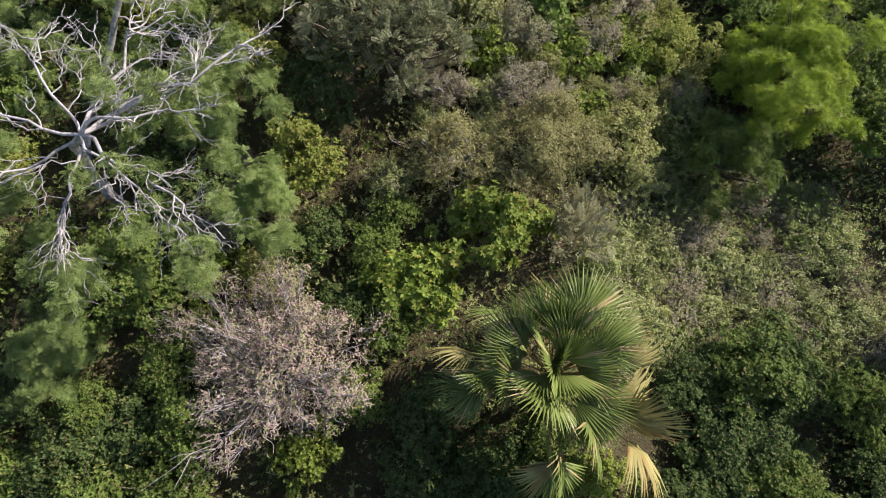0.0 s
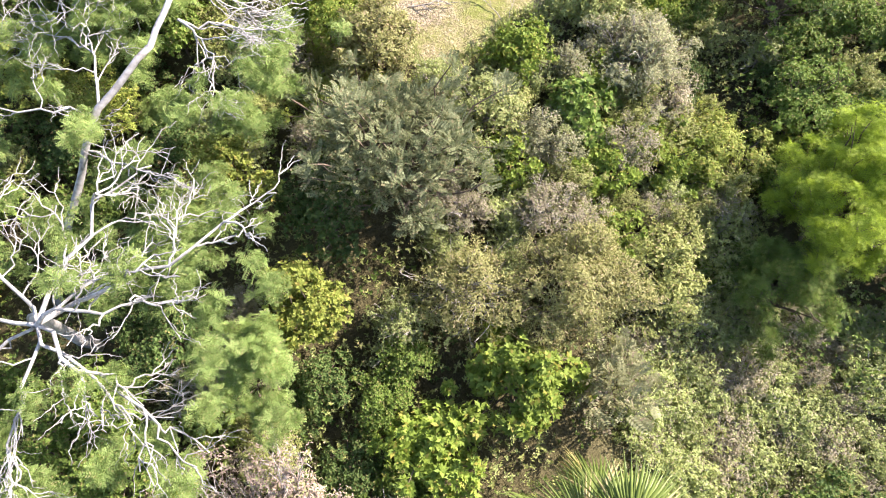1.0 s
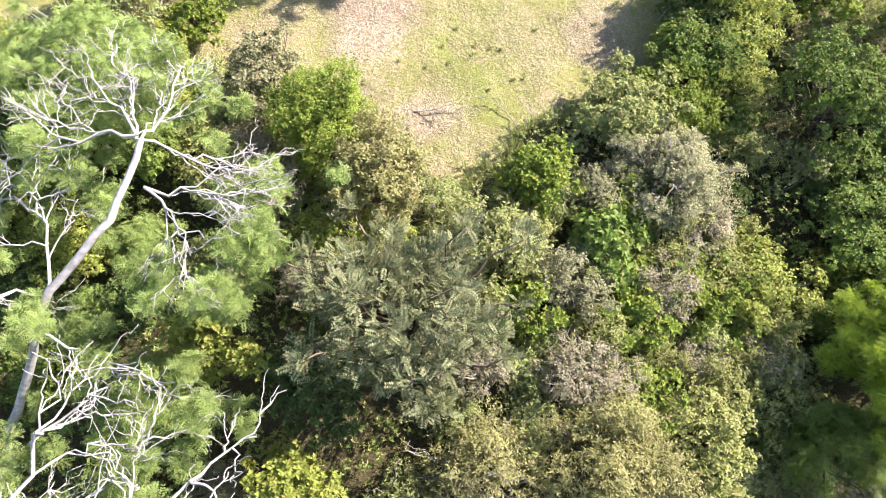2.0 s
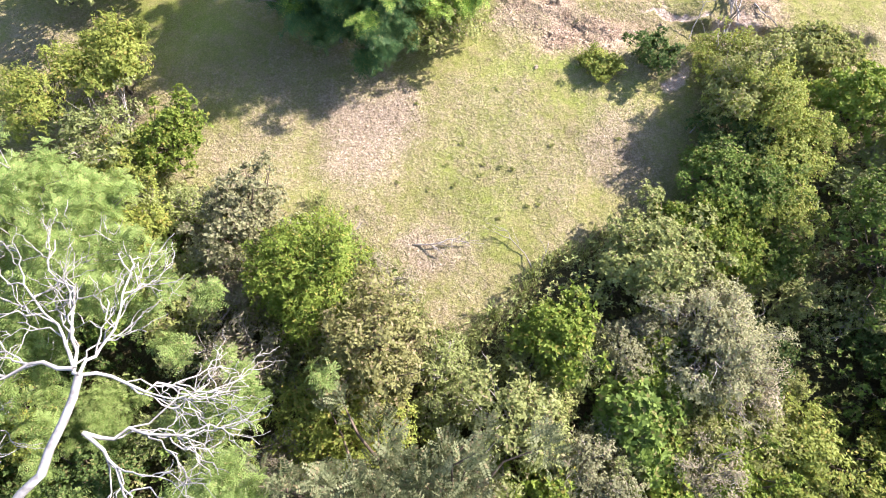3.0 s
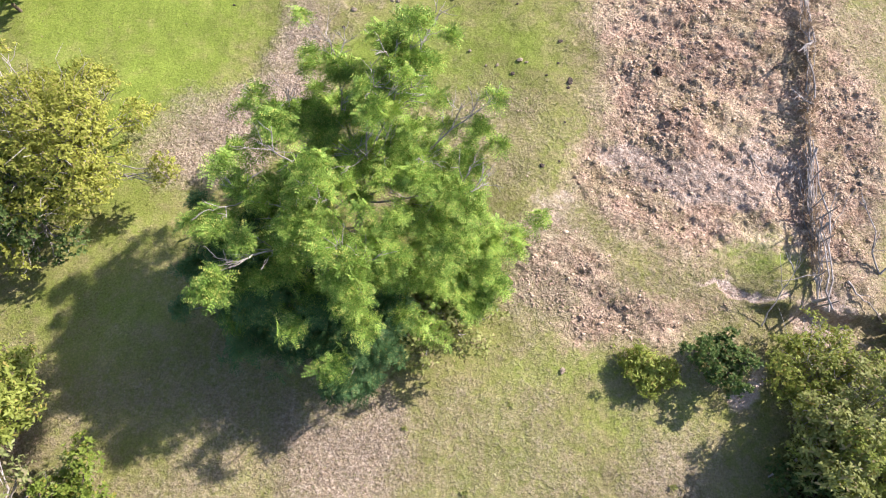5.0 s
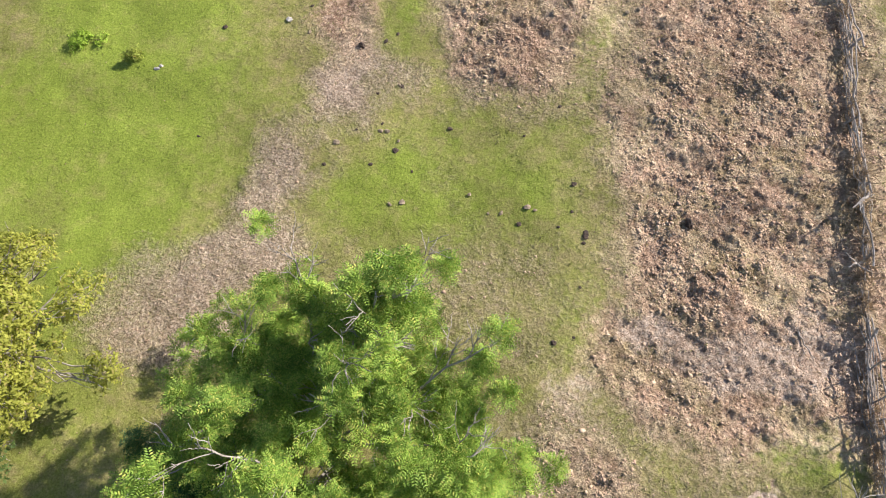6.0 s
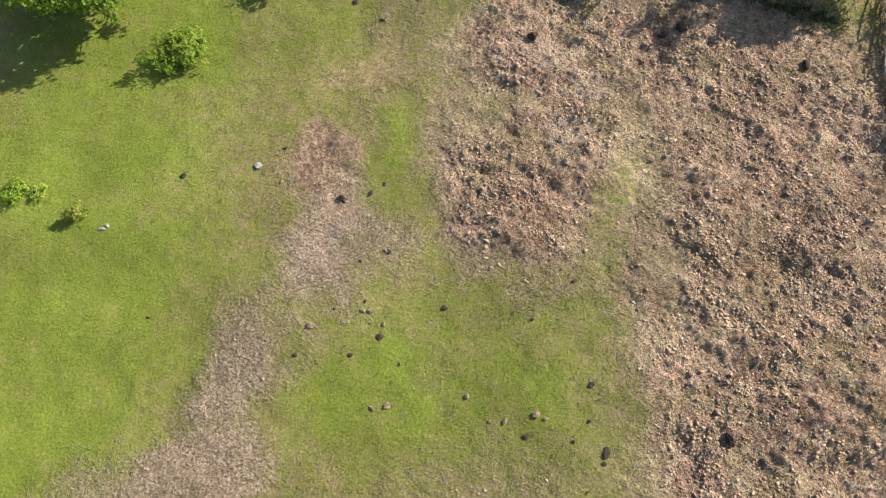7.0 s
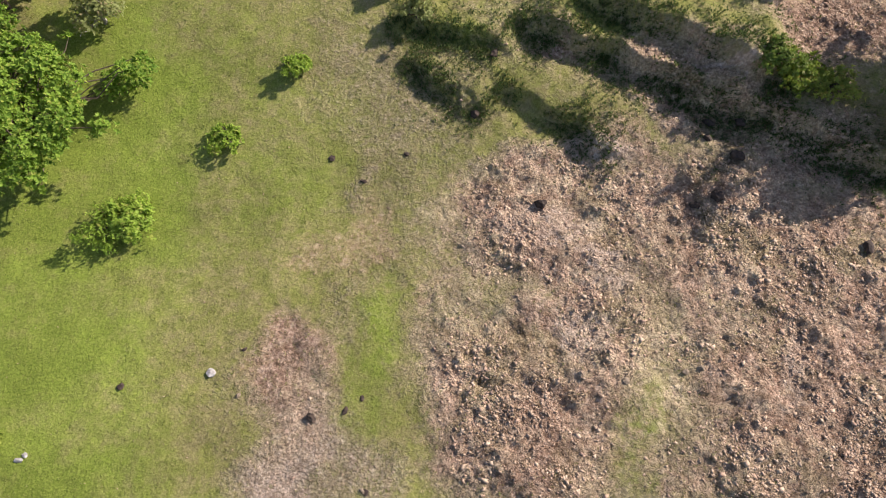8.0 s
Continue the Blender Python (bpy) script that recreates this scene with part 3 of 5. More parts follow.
def scatter(template, places, axes, sizes, rng, along="z"):
    """Copies of a leaf template with its z (or x) along the given axes."""
    n = len(places)
    a = axes / (np.linalg.norm(axes, axis=1, keepdims=True) + 1e-9)
    ref = rng.normal(0, 1, (n, 3))
    if along == "x":
        ref = ref * 0.35 + np.array([0, 0, 1.0])
    b = np.cross(ref, a)
    b /= np.linalg.norm(b, axis=1, keepdims=True) + 1e-9
    c = np.cross(a, b)
    basis = np.stack([a, b, c], 1) if along == "x" else np.stack([b, c, a], 1)
    v = np.einsum("kj,nji->nki", template, basis) * sizes[:, None, None] + places[:, None, :]
    v = v.reshape(-1, 3)
    return v, np.arange(len(v)).reshape(-1, 4)


TEMPLATES = {
    "rosette": (rosette(6, 0.115, 0.058), "z", 0.018), "rosette_big": (rosette(6, 0.17, 0.082, 25), "z", 0.036),
    "spray": (spray(7, 0.22, 0.095, 0.046), "z", 0.019), "spray_fine": (spray(7, 0.26, 0.085, 0.028), "z", 0.013),
    "feather": (pinnate(9, 0.42, 0.13, 0.035), "x", 0.035), "feather_long": (pinnate(7, 0.50, 0.15, 0.07, 0.15), "x", 0.06),
    "fern": (fern(7, 0.27, 7, 0.075, 0.023), "z", 0.075), "fern_fine": (fern(6, 0.24, 6, 0.06, 0.02, 30), "z", 0.045),
}


def clump_centres(rng, h, r, n, low):
    """Places of leaf clumps over a crown that reaches from low to h."""
    k = np.arange(n) + 0.5
    up = 1 - 1.45 * k / n
    ang = k * 2.39996 + rng.uniform(0, 6.28)
    side = np.sqrt(np.clip(1 - up * up, 0, 1))
    d = np.stack([side * np.cos(ang), side * np.sin(ang), up], -1) * rng.uniform(0.42, 0.95, (n, 1))
    mid, half = (h + low) / 2, (h - low) / 2
    d = d * (1 + 0.22 * rng.normal(0, 1, (n, 1)) * np.array([[1, 1, 0.6]]))
    return d * np.array([r, r, half]) + np.array([0, 0, mid])


def plant(name, label, category, x, y, h, r, leaf="rosette", colour="mid", bark="brown", n=14, cover=1.0, low=0.12, seed=0, lean=(0, 0),
          size=1.0, group="", stem=0.05, clump=1.0, twigs=0, oval=(1, 1), droop=0.0):
    """A tree or shrub: an Empty at its foot, a trunk with limbs, and a crown of leaf clumps."""
    rng = np.random.default_rng(seed + 1000)
    foot = new(name)
    foot.location = (x, y, ground_at(x, y) - 0.04)
    flat = min(0.75, 0.1 + 0.42 * h / r)
    top = h - 0.65 * flat * clump * r * 1.25 / math.sqrt(n)
    centres = clump_centres(rng, top, r * 0.93, n, low * h) * np.array([oval[0], oval[1], 1.0])
    centres[:, :2] += np.array(lean) * (centres[:, 2:3] / h)
    rc = clump * r * 1.25 / math.sqrt(n) * rng.uniform(0.55, 1.35, n)
    sprigs = centres[rng.integers(0, n, n)] + rng.normal(0, 0.55, (n, 3)) * rc.mean() * 1.6 + np.array([0, 0, 0.25 * rc.mean()])
    sprigs[:, 2] = np.clip(sprigs[:, 2], 0.1, h)
    centres, rc = np.concatenate([centres, sprigs]), np.concatenate([rc, rc * 0.45])
    template, along, area = TEMPLATES[leaf]
    verts, faces, at = [], [], 0
    for c, rad in zip(centres, rc):
        count = max(12, int(cover * 4 * math.pi * rad * rad * 0.85 / (area * size * size)))
        u = rng.normal(0, 1, (count, 3))
        u /= np.linalg.norm(u, axis=1, keepdims=True)
        u[:, 2] = np.where(u[:, 2] < -0.35, -u[:, 2], u[:, 2])
        shell = rng.uniform(0.35, 1.0, (count, 1)) ** 0.6
        places = c + u * shell * rad * np.array([1, 1, flat]) * (1 + 0.25 * rng.normal(0, 1, (count, 1)) * (shell > 0.8))
        places[:, 2] = np.maximum(places[:, 2], 0.06)
        outward = (c - np.array([0, 0, h * 0.35])) / (np.linalg.norm(c - np.array([0, 0, h * 0.35])) + 1e-9)
        axes = u * 0.8 + outward * 0.5 + np.array([0, 0, 0.45 - droop]) + rng.normal(0, 0.75 if along == "x" else 0.35, (count, 3))
        v, f = scatter(template * size, places, axes, rng.uniform(0.75, 1.25, count), rng, along)
        verts.append(v)
        faces.append(f + at)
        at += len(v)
    put("crown", mesh_np("crown", np.concatenate(verts), np.concatenate(faces), LEAF[colour]), foot)
    pieces = []
    fork = np.array([lean[0] * 0.3, lean[1] * 0.3, h * 0.32])
    pieces.append(tube_arrays(crooked(rng, (0, 0, -0.1), fork, 0.08, 6), np.linspace(stem, stem * 0.8, 6), 7))
    for c, rad in zip(centres, rc):
        b0 = fork * rng.uniform(0.55, 1.0)
        line = crooked(rng, b0, c, 0.12, 7)
        pieces.append(tube_arrays(line, np.linspace(stem * 0.6, stem * 0.14, 7), 5))
        for _ in range(twigs):
            tip = c + rng.normal(0, 1, 3) * rad * np.array([0.8, 0.8, 0.6]) + np.array([0, 0, rad * 0.55])
            pieces.append(tube_arrays(crooked(rng, line[rng.integers(3, 7)], tip, 0.16, 5), np.linspace(stem * 0.22, stem * 0.07, 5), 4))
    v, f = join_arrays(pieces)
    put("trunk", mesh_np("trunk", v, f, BARK[bark]), foot)
    return tagged(foot, label, category, group)


# ---------------- the scrub: named trees and shrubs ----------------
SCRUB = "scrub thicket"
plant("silver_tree", "silvery grey-green tree with long feathered leaves in the thicket", "tree", -1.0, 13.3, 4.7, 2.5, "feather_long", "silver", n=70, seed=1, stem=0.10, cover=0.5, clump=0.9, size=0.55)
plant("dark_shrub", "dark green shrub in the shade of the silvery tree", "shrub", -2.7, 12.2, 3.0, 1.3, "rosette", "dark", n=20, seed=21, cover=0.7)
plant("feathery_tree", "yellow-green feathery tree at the edge of the scrub", "tree", 10.8, 12.7, 4.5, 2.4, "fern_fine", "lime", n=70, seed=2, stem=0.08, cover=0.75, size=0.9)
plant("feathery_tree", "darker olive-green feathery tree beside the bright one", "tree", 9.2, 10.9, 2.8, 1.4, "fern_fine", "mid", n=30, seed=3, stem=0.07, cover=0.7, size=0.9)
plant("dry_shrub", "pinkish dry shrub of bare fine twigs and withered leaves", "shrub", -3.5, 4.4, 2.7, 2.4, "spray_fine", "pink", "dead", n=46, seed=4, twigs=7, cover=0.34, stem=0.06)
plant("bright_shrub", "bright yellow-green shrub with broad leaves", "shrub", 1.9, 8.2, 2.2, 1.35, "rosette_big", "bright", n=22, seed=5, cover=0.85)
plant("bright_shrub", "bright yellow-green low shrub with broad leaves", "shrub", -0.1, 6.7, 1.7, 1.2, "rosette_big", "bright", n=16, seed=25, cover=0.8)
plant("olive_shrub", "olive-brown shrub with very fine leaves", "shrub", 3.5, 10.2, 2.5, 1.6, "spray_fine", "khaki", n=26, seed=6, twigs=3, cover=0.8)
plant("tan_shrub", "tan-green shrub with dry arching twigs", "shrub", 0.7, 10.4, 2.0, 1.25, "spray_fine", "khaki", "dead", n=20, seed=7, twigs=4, cover=0.6)
plant("yellow_shrub", "yellowish-green shrub with small rounded leaves", "shrub", -3.1, 9.7, 2.9, 1.2, "rosette", "yellow", n=20, seed=8, cover=0.8)
plant("yellow_shrub", "yellow-leaved shrub beneath the white-branched tree", "shrub", -5.3, 13.0, 3.2, 1.2, "rosette", "yellow", n=16, seed=28, cover=0.75)
plant("green_tree", "green leafy young tree with dense feathered shoots", "tree", -4.0, 8.3, 3.7, 1.05, "fern", "feather", n=16, seed=29, cover=0.9, size=0.75)
plant("silvery_shrub", "whitish silver-leaved shrub at the meadow's edge", "shrub", 6.0, 17.5, 2.7, 1.75, "spray", "white", "dead", n=44, seed=9, twigs=5, cover=0.5, size=0.7)
plant("green_shrub", "grey-green broad-leaved shrub behind the silvery one", "shrub", 4.9, 19.3, 2.0, 1.7, "rosette", "grey", n=34, seed=10, cover=0.7, size=0.75)
plant("green_shrub", "yellow-green leafy shrub at the meadow's corner", "shrub", 6.4, 19.9, 1.7, 1.3, "rosette", "bright", n=24, seed=35, cover=0.7, size=0.75)
plant("green_shrub", "vivid green leafy shrub", "shrub", 4.0, 15.7, 1.7, 1.1, "rosette_big", "mid", n=16, seed=11, cover=0.9)
plant("green_shrub", "fresh green shrub beside the open meadow", "shrub", 2.4, 17.5, 1.9, 1.0, "rosette", "bright", n=14, seed=36, cover=0.8)
plant("yellow_green_tree", "yellow-green young tree with small leaves", "tree", -3.1, 18.5, 3.1, 1.5, "spray", "bright", n=36, seed=12, cover=0.7, size=0.75)
plant("grey_shrub", "grey-green leafy shrub beside the meadow", "shrub", -4.8, 19.9, 2.6, 1.35, "rosette", "white", n=30, seed=13, cover=0.6, size=0.75)
plant("grey_shrub", "grey-green twiggy shrub in the thicket", "shrub", 1.4, 15.6, 2.0, 1.15, "spray", "grey", "dead", n=18, seed=37, cover=0.7, twigs=3)
plant("olive_tree_small", "yellowish olive young tree with fine foliage", "tree", -1.7, 16.9, 3.2, 1.35, "spray", "khaki", n=30, seed=38, cover=0.7, twigs=2)
plant("feathery_tree", "pale green feathery tree at the thicket's edge", "tree", -8.6, 18.9, 4.4, 2.3, "fern", "feather", "white", n=50, seed=14, twigs=1, cover=0.7, size=0.75)
plant("small_palm", "small silvery fan-leaved palm shrub", "shrub", 4.2, 8.0, 1.7, 0.75, "feather_long", "white", n=7, seed=39, cover=0.5, size=0.8)
plant("yellow_shrub", "yellow-green shrub at the meadow's shaded side", "shrub", -8.7, 24.3, 2.2, 1.3, "spray", "yellow", n=20, seed=78, cover=0.7, twigs=1)
plant("yellow_shrub", "straw and yellow-green twiggy shrub at the meadow's side", "shrub", -8.4, 22.3, 1.6, 1.1, "spray", "scrub", "dead", n=16, seed=79, cover=0.6, twigs=3)
plant("green_shrub", "green shrub with a bright top at the meadow's corner", "shrub", -7.0, 22.3, 1.7, 1.05, "rosette", "bright", n=22, seed=40, cover=0.7, size=0.75)
plant("dark_bush", "dark green rounded bush on the gully's edge", "shrub", 5.8, 25.55, 0.85, 0.6, "rosette", "dark", n=14, seed=41, size=0.8, low=0.0)
plant("dark_bush", "low green and straw bush on the gully's edge", "shrub", 4.3, 25.35, 0.42, 0.55, "spray", "yellow", n=12, seed=42, size=0.7, low=0.0, oval=(1.2, 0.7))
plant("gully_shrub", "yellow-green twiggy shrub on the gully's rim", "shrub", 7.8, 24.0, 1.9, 1.15, "spray", "olive", "dead", n=20, seed=43, twigs=3, cover=0.8)
plant("gully_shrub", "yellow-green scrub beside the broken fence", "shrub", 7.8, 25.3, 1.0, 1.0, "spray", "yellow", "dead", n=18, seed=44, twigs=4, cover=0.55, size=0.8)
plant("gully_shrub", "bright green bushy shrub beyond the gully", "shrub", 10.6, 23.6, 1.8, 1.3, "rosette", "bright", n=16, seed=45)
plant("gully_shrub", "olive shrub below the bank", "shrub", 10.4, 25.7, 1.1, 1.1, "rosette", "olive", n=12, seed=46)
plant("pasture_tree", "olive and yellow-green tree beside the pasture", "tree", -8.8, 29.9, 3.0, 2.35, "spray", "gold", "dead", n=60, low=0.0, seed=17, cover=0.6, twigs=4, size=0.8)
plant("pasture_tree", "green leafy tree at the pasture's far side", "tree", -11.6, 34.9, 2.8, 1.5, "rosette", "mid", n=18, seed=47)
# Added dark shrub: its colour stands in for the gold tree's shaded front.
plant("pasture_tree", "dark twiggy shrub added for the shaded front of the pasture tree", "shrub", -9.3, 28.5, 2.3, 1.5, "rosette", "dark", "dead", n=26, seed=91, cover=0.5, twigs=5, low=0.0, size=0.75)
plant("pasture_tree", "greyish tree among the shrubs beside the pasture", "tree", -11.0, 27.4, 3.0, 1.5, "rosette", "grey", n=16, seed=48)
plant("hillside_tree", "bright green broad-leaved tree on the slope", "tree", -8.5, 43.2, 2.1, 2.4, "rosette", "vivid", n=64, seed=18, cover=0.6, size=0.75, low=0.0)
plant("hillside_tree", "bright green leafy tree on the upper slope", "tree", -9.3, 46.1, 2.2, 1.9, "rosette", "vivid", n=40, seed=49, cover=0.75, size=0.75, low=0.0)
BUSHES = "small bushes on the slope"
plant("bush", "round bright green bush on the open turf", "bush", -6.1, 41.45, 0.38, 0.52, "spray", "sunny", n=18, seed=50, size=0.8, low=0.0, group=BUSHES)
plant("bush", "small two-lobed bright green bush on the turf", "bush", -4.3, 43.25, 0.27, 0.34, "rosette", "sunny", n=9, seed=51, size=0.6, low=0.0, group=BUSHES)
plant("bush", "small round green bush at the foot of the bank", "bush", -2.9, 44.8, 0.32, 0.34, "rosette", "sunny", n=9, seed=52, size=0.6, low=0.0, group=BUSHES)
plant("bush", "greyish twiggy bush beside the slope's trees", "bush", -7.2, 45.8, 0.7, 0.5, "spray", "grey", "dead", n=9, seed=53, twigs=3, size=0.8, group=BUSHES)
plant("bush", "small pale green bush on the eroded bank", "bush", -0.4, 45.9, 0.45, 0.36, "rosette", "grey", n=9, seed=54, size=0.6, low=0.0, group=BUSHES)
plant("bush", "small green bush at the top of the bank", "bush", -1.0, 46.7, 0.6, 0.34, "rosette", "sunny", n=8, seed=55, size=0.6, group=BUSHES)
plant("bush", "leafy green bush on the edge of the dry bank", "bush", 6.75, 44.35, 0.42, 0.45, "rosette", "mid", n=10, seed=56, size=0.7, low=0.0, cover=0.6, group=BUSHES)
plant("bush", "leafy green and yellow bush on the dry bank", "bush", 7.35, 44.3, 0.45, 0.5, "rosette", "bright", n=10, seed=66, size=0.7, low=0.0, cover=0.6, group=BUSHES)
plant("bush", "yellow-tipped green bush above the dark bank", "bush", 7.95, 43.95, 0.45, 0.45, "rosette", "yellow", n=9, seed=57, size=0.7, low=0.0, cover=0.6, group=BUSHES)
plant("bush", "pale grey-green bush on the pink soil", "bush", 7.5, 46.5, 0.8, 0.45, "spray", "silver", n=9, seed=58, size=0.9, group=BUSHES)
plant("hillside_tree", "dark green tree at the fence above the bank", "tree", 9.2, 43.1, 1.2, 0.85, "rosette", "mid", n=22, seed=59)
plant("hillside_tree", "dense green tree beyond the fence, shading the bank", "tree", 11.6, 45.0, 3.6, 1.7, "rosette", "mid", n=34, seed=60, cover=0.6)
plant("bush", "tiny yellow-green seedling bush in the turf", "bush", -7.75, 37.3, 0.3, 0.14, "spray", "yellow", n=4, seed=61, size=0.6, low=0.0, group=BUSHES)
plant("bush", "tiny sprawling green seedling in the turf", "bush", -9.2, 37.8, 0.10, 0.3, "spray", "sunny", n=5, seed=62, size=0.7, cover=0.4, low=0.0, group=BUSHES)


# ---------------- trees with bare white or grey branches ----------------
def limb_tree(name, label, x, y, trunk, limbs, leaf, colour, bark, seed, stem=0.16, leaf_n=60, leaf_r=0.55, drop=0.55, levels=3, size=1.0, cover=0.55, reach=1.5, low_crown=None, bend=0.17):
    """A tree whose limbs are laid out one by one and branch on by themselves; leaf clumps sit under their tips."""
    rng = np.random.default_rng(seed)
    foot = new(name)
    base = np.array([x, y, ground_at(x, y) - 0.05])
    foot.location = base
    line = [np.zeros(3)] + [np.array(p) - base for p in trunk]
    pieces, tips = [], []
    fine_line = np.concatenate([crooked(rng, line[k], line[k + 1], 0.05, 5)[:-1] for k in range(len(line) - 1)] + [line[-1][None]])
    pieces.append(tube_arrays(fine_line, np.linspace(stem, stem * 0.55, len(fine_line)), 8))

    def grow(a, d, length, rad, level):
        b = a + d * length
        way = crooked(rng, a, b, bend, 7)
        pieces.append(tube_arrays(way, np.linspace(rad, rad * 0.55, 7), 5 if level > 1 else 4 if level > 0 else 3))
        if level == 0:
            tips.append(b)
            return
        for _ in range(3 if level > 1 else 2):
            nd = d + rng.normal(0, 0.62, 3) * np.array([1, 1, 0.55]) + np.array([0, 0, 0.10])
            nd /= np.linalg.norm(nd)
            grow(way[rng.integers(3, 6)], nd, length * rng.uniform(0.55, 0.85), max(rad * 0.6, 0.007), level - 1)
        tips.append(b)

    for start, end, rad in limbs:
        a, b = np.array(start) - base, np.array(end) - base
        way = crooked(rng, a, b, bend * 0.8, 8)
        pieces.append(tube_arrays(way, np.linspace(rad * 0.85, rad * 0.4, 8), 6))
        length = np.linalg.norm(b - a)
        for k in (2, 3, 4, 5, 6, 7, 7):
            d = (b - a) / length + rng.normal(0, 0.6, 3) * np.array([1, 1, 0.5])
            d /= np.linalg.norm(d)
            grow(way[k], d, reach * rng.uniform(0.35, 0.65), rad * 0.4, levels - 1)
    v, f = join_arrays(pieces)
    put("trunk", mesh_np("trunk", v, f, BARK[bark]), foot)
    template, along, area = TEMPLATES[leaf]
    pick = rng.choice(len(tips), min(leaf_n, len(tips)), replace=False)
    verts, faces, at = [], [], 0
    clumps = [(tips[k] + np.array([rng.normal(0, 0.25), rng.normal(0, 0.25), -drop * rng.uniform(0.3, 1.6)]), leaf_r * rng.uniform(0.7, 1.35)) for k in pick]
    if low_crown:
        n, r, h, lowest = low_crown
        clumps += [(c, r * 1.2 / math.sqrt(n) * rng.uniform(0.7, 1.4)) for c in clump_centres(rng, h, r, n, lowest)]
    for c, rad in clumps:
        count = max(10, int(cover * 4 * math.pi * rad * rad / (area * size * size)))
        u = rng.normal(0, 1, (count, 3))
        u /= np.linalg.norm(u, axis=1, keepdims=True)
        u[:, 2] = np.where(u[:, 2] < -0.3, -u[:, 2], u[:, 2])
        places = c + u * rad * rng.uniform(0.35, 1.0, (count, 1)) * np.array([1, 1, 0.5])
        v, f = scatter(template * size, places, u * 0.7 + np.array([0, 0, 0.6]) + rng.normal(0, 0.3, (count, 3)), rng.uniform(0.7, 1.3, count), rng, along)
        verts.append(v)
        faces.append(f + at)
        at += len(v)
    put("crown", mesh_np("crown", np.concatenate(verts), np.concatenate(faces), LEAF[colour]), foot)
    return tagged(foot, label, "tree")


FAN = (-7.05, 8.15, 6.1)
limb_tree("white_branched_tree", "pale feathery tree with a fan of bare white branches", -8.8, 9.3, [(-8.6, 9.1, 3.2), (-8.0, 8.7, 5.0), FAN],
          [(FAN, (-4.5, 6.4, 6.1), 0.050), (FAN, (-3.7, 9.7, 7.0), 0.058), (FAN, (-5.4, 6.7, 5.6), 0.043), (FAN, (-5.0, 8.4, 6.6), 0.050), (FAN, (-6.9, 5.9, 5.9), 0.043),
           (FAN, (-8.6, 6.4, 6.1), 0.043), (FAN, (-9.2, 8.6, 6.6), 0.050), (FAN, (-6.2, 10.4, 6.9), 0.058), (FAN, (-8.2, 10.2, 6.8), 0.043), (FAN, (-5.0, 10.4, 6.0), 0.043)],
          "fern", "feather", "white", 71, stem=0.15, leaf_n=95, leaf_r=0.30, drop=0.9, levels=3, reach=1.9, size=0.72, cover=0.5)
FORK = (-7.2, 13.0, 6.2)
limb_tree("white_branched_tree", "leaning white-trunked tree with pale feathery leaves", -10.0, 10.4, [(-9.5, 10.8, 2.7), (-8.3, 12.0, 4.5), FORK, (-6.0, 14.1, 6.9), (-5.5, 15.4, 7.5)],
          [((-5.45, 14.65, 7.1), (-4.1, 14.67, 6.8), 0.040), ((-5.45, 14.65, 7.1), (-4.6, 13.7, 6.9), 0.036), ((-5.5, 15.4, 7.5), (-4.35, 15.45, 6.85), 0.036), ((-5.6, 15.5, 7.5), (-7.4, 15.4, 7.3), 0.043),
           ((-5.5, 15.4, 7.5), (-5.9, 16.7, 7.6), 0.040), ((-5.5, 15.4, 7.5), (-5.2, 17.1, 7.4), 0.036), ((-5.6, 15.5, 7.5), (-6.7, 16.8, 7.6), 0.036), (FORK, (-7.7, 14.7, 6.6), 0.043),
           ((-7.6, 14.6, 6.5), (-9.6, 14.8, 6.6), 0.030), ((-7.8, 12.5, 5.4), (-5.4, 11.6, 5.3), 0.036), (FORK, (-9.4, 13.2, 6.3), 0.036)],
          "fern", "feather", "white", 72, stem=0.105, leaf_n=130, leaf_r=0.30, drop=0.7, levels=3, reach=1.7, size=0.72, cover=0.5)
TOP = (-1.7, 28.0, 6.2)
HUB = (-1.9, 27.8, 5.0)
limb_tree("meadow_tree", "large feathery green tree with bare grey twigs standing in the pasture", -1.9, 27.8, [HUB, TOP],
          [(TOP, (-0.5, 29.4, 8.9), 0.036), (TOP, (-0.9, 29.0, 8.5), 0.034), (TOP, (-2.07, 29.9, 8.1), 0.034), (TOP, (-1.4, 28.7, 8.5), 0.03), (TOP, (0.3, 28.9, 7.6), 0.034),
           (HUB, (-2.4, 27.4, 8.2), 0.036), (HUB, (-3.7, 27.5, 7.0), 0.034), (HUB, (-3.4, 26.4, 7.0), 0.034), (HUB, (-1.7, 26.2, 6.8), 0.03), (TOP, (0.4, 27.6, 7.2), 0.03), (TOP, (-3.2, 29.2, 7.6), 0.03)],
          "fern", "fresh", "dead", 73, stem=0.12, leaf_n=150, leaf_r=0.19, drop=0.35, cover=0.4, size=0.8, levels=3, reach=1.0, low_crown=(150, 2.95, 4.2, 0.1), bend=0.08)
SKIRT = "shrubs beneath the pasture tree"
# Undergrowth whose dark leaf colour stands in for the tree's shaded near side.
plant("meadow_shrub", "leafy undergrowth beneath the pasture tree, coloured dark blue-green for shade", "shrub", -3.1, 26.3, 2.6, 1.35, "fern", "deep", "grey", n=16, seed=74, cover=0.8, size=0.85, low=0.0, group=SKIRT)
plant("meadow_shrub", "leafy shrub beside the pasture tree, leaf colour darkened for shade", "shrub", -4.1, 27.1, 2.7, 1.25, "fern", "deep", "grey", n=18, seed=80, cover=0.8, size=0.85, low=0.0, group=SKIRT)
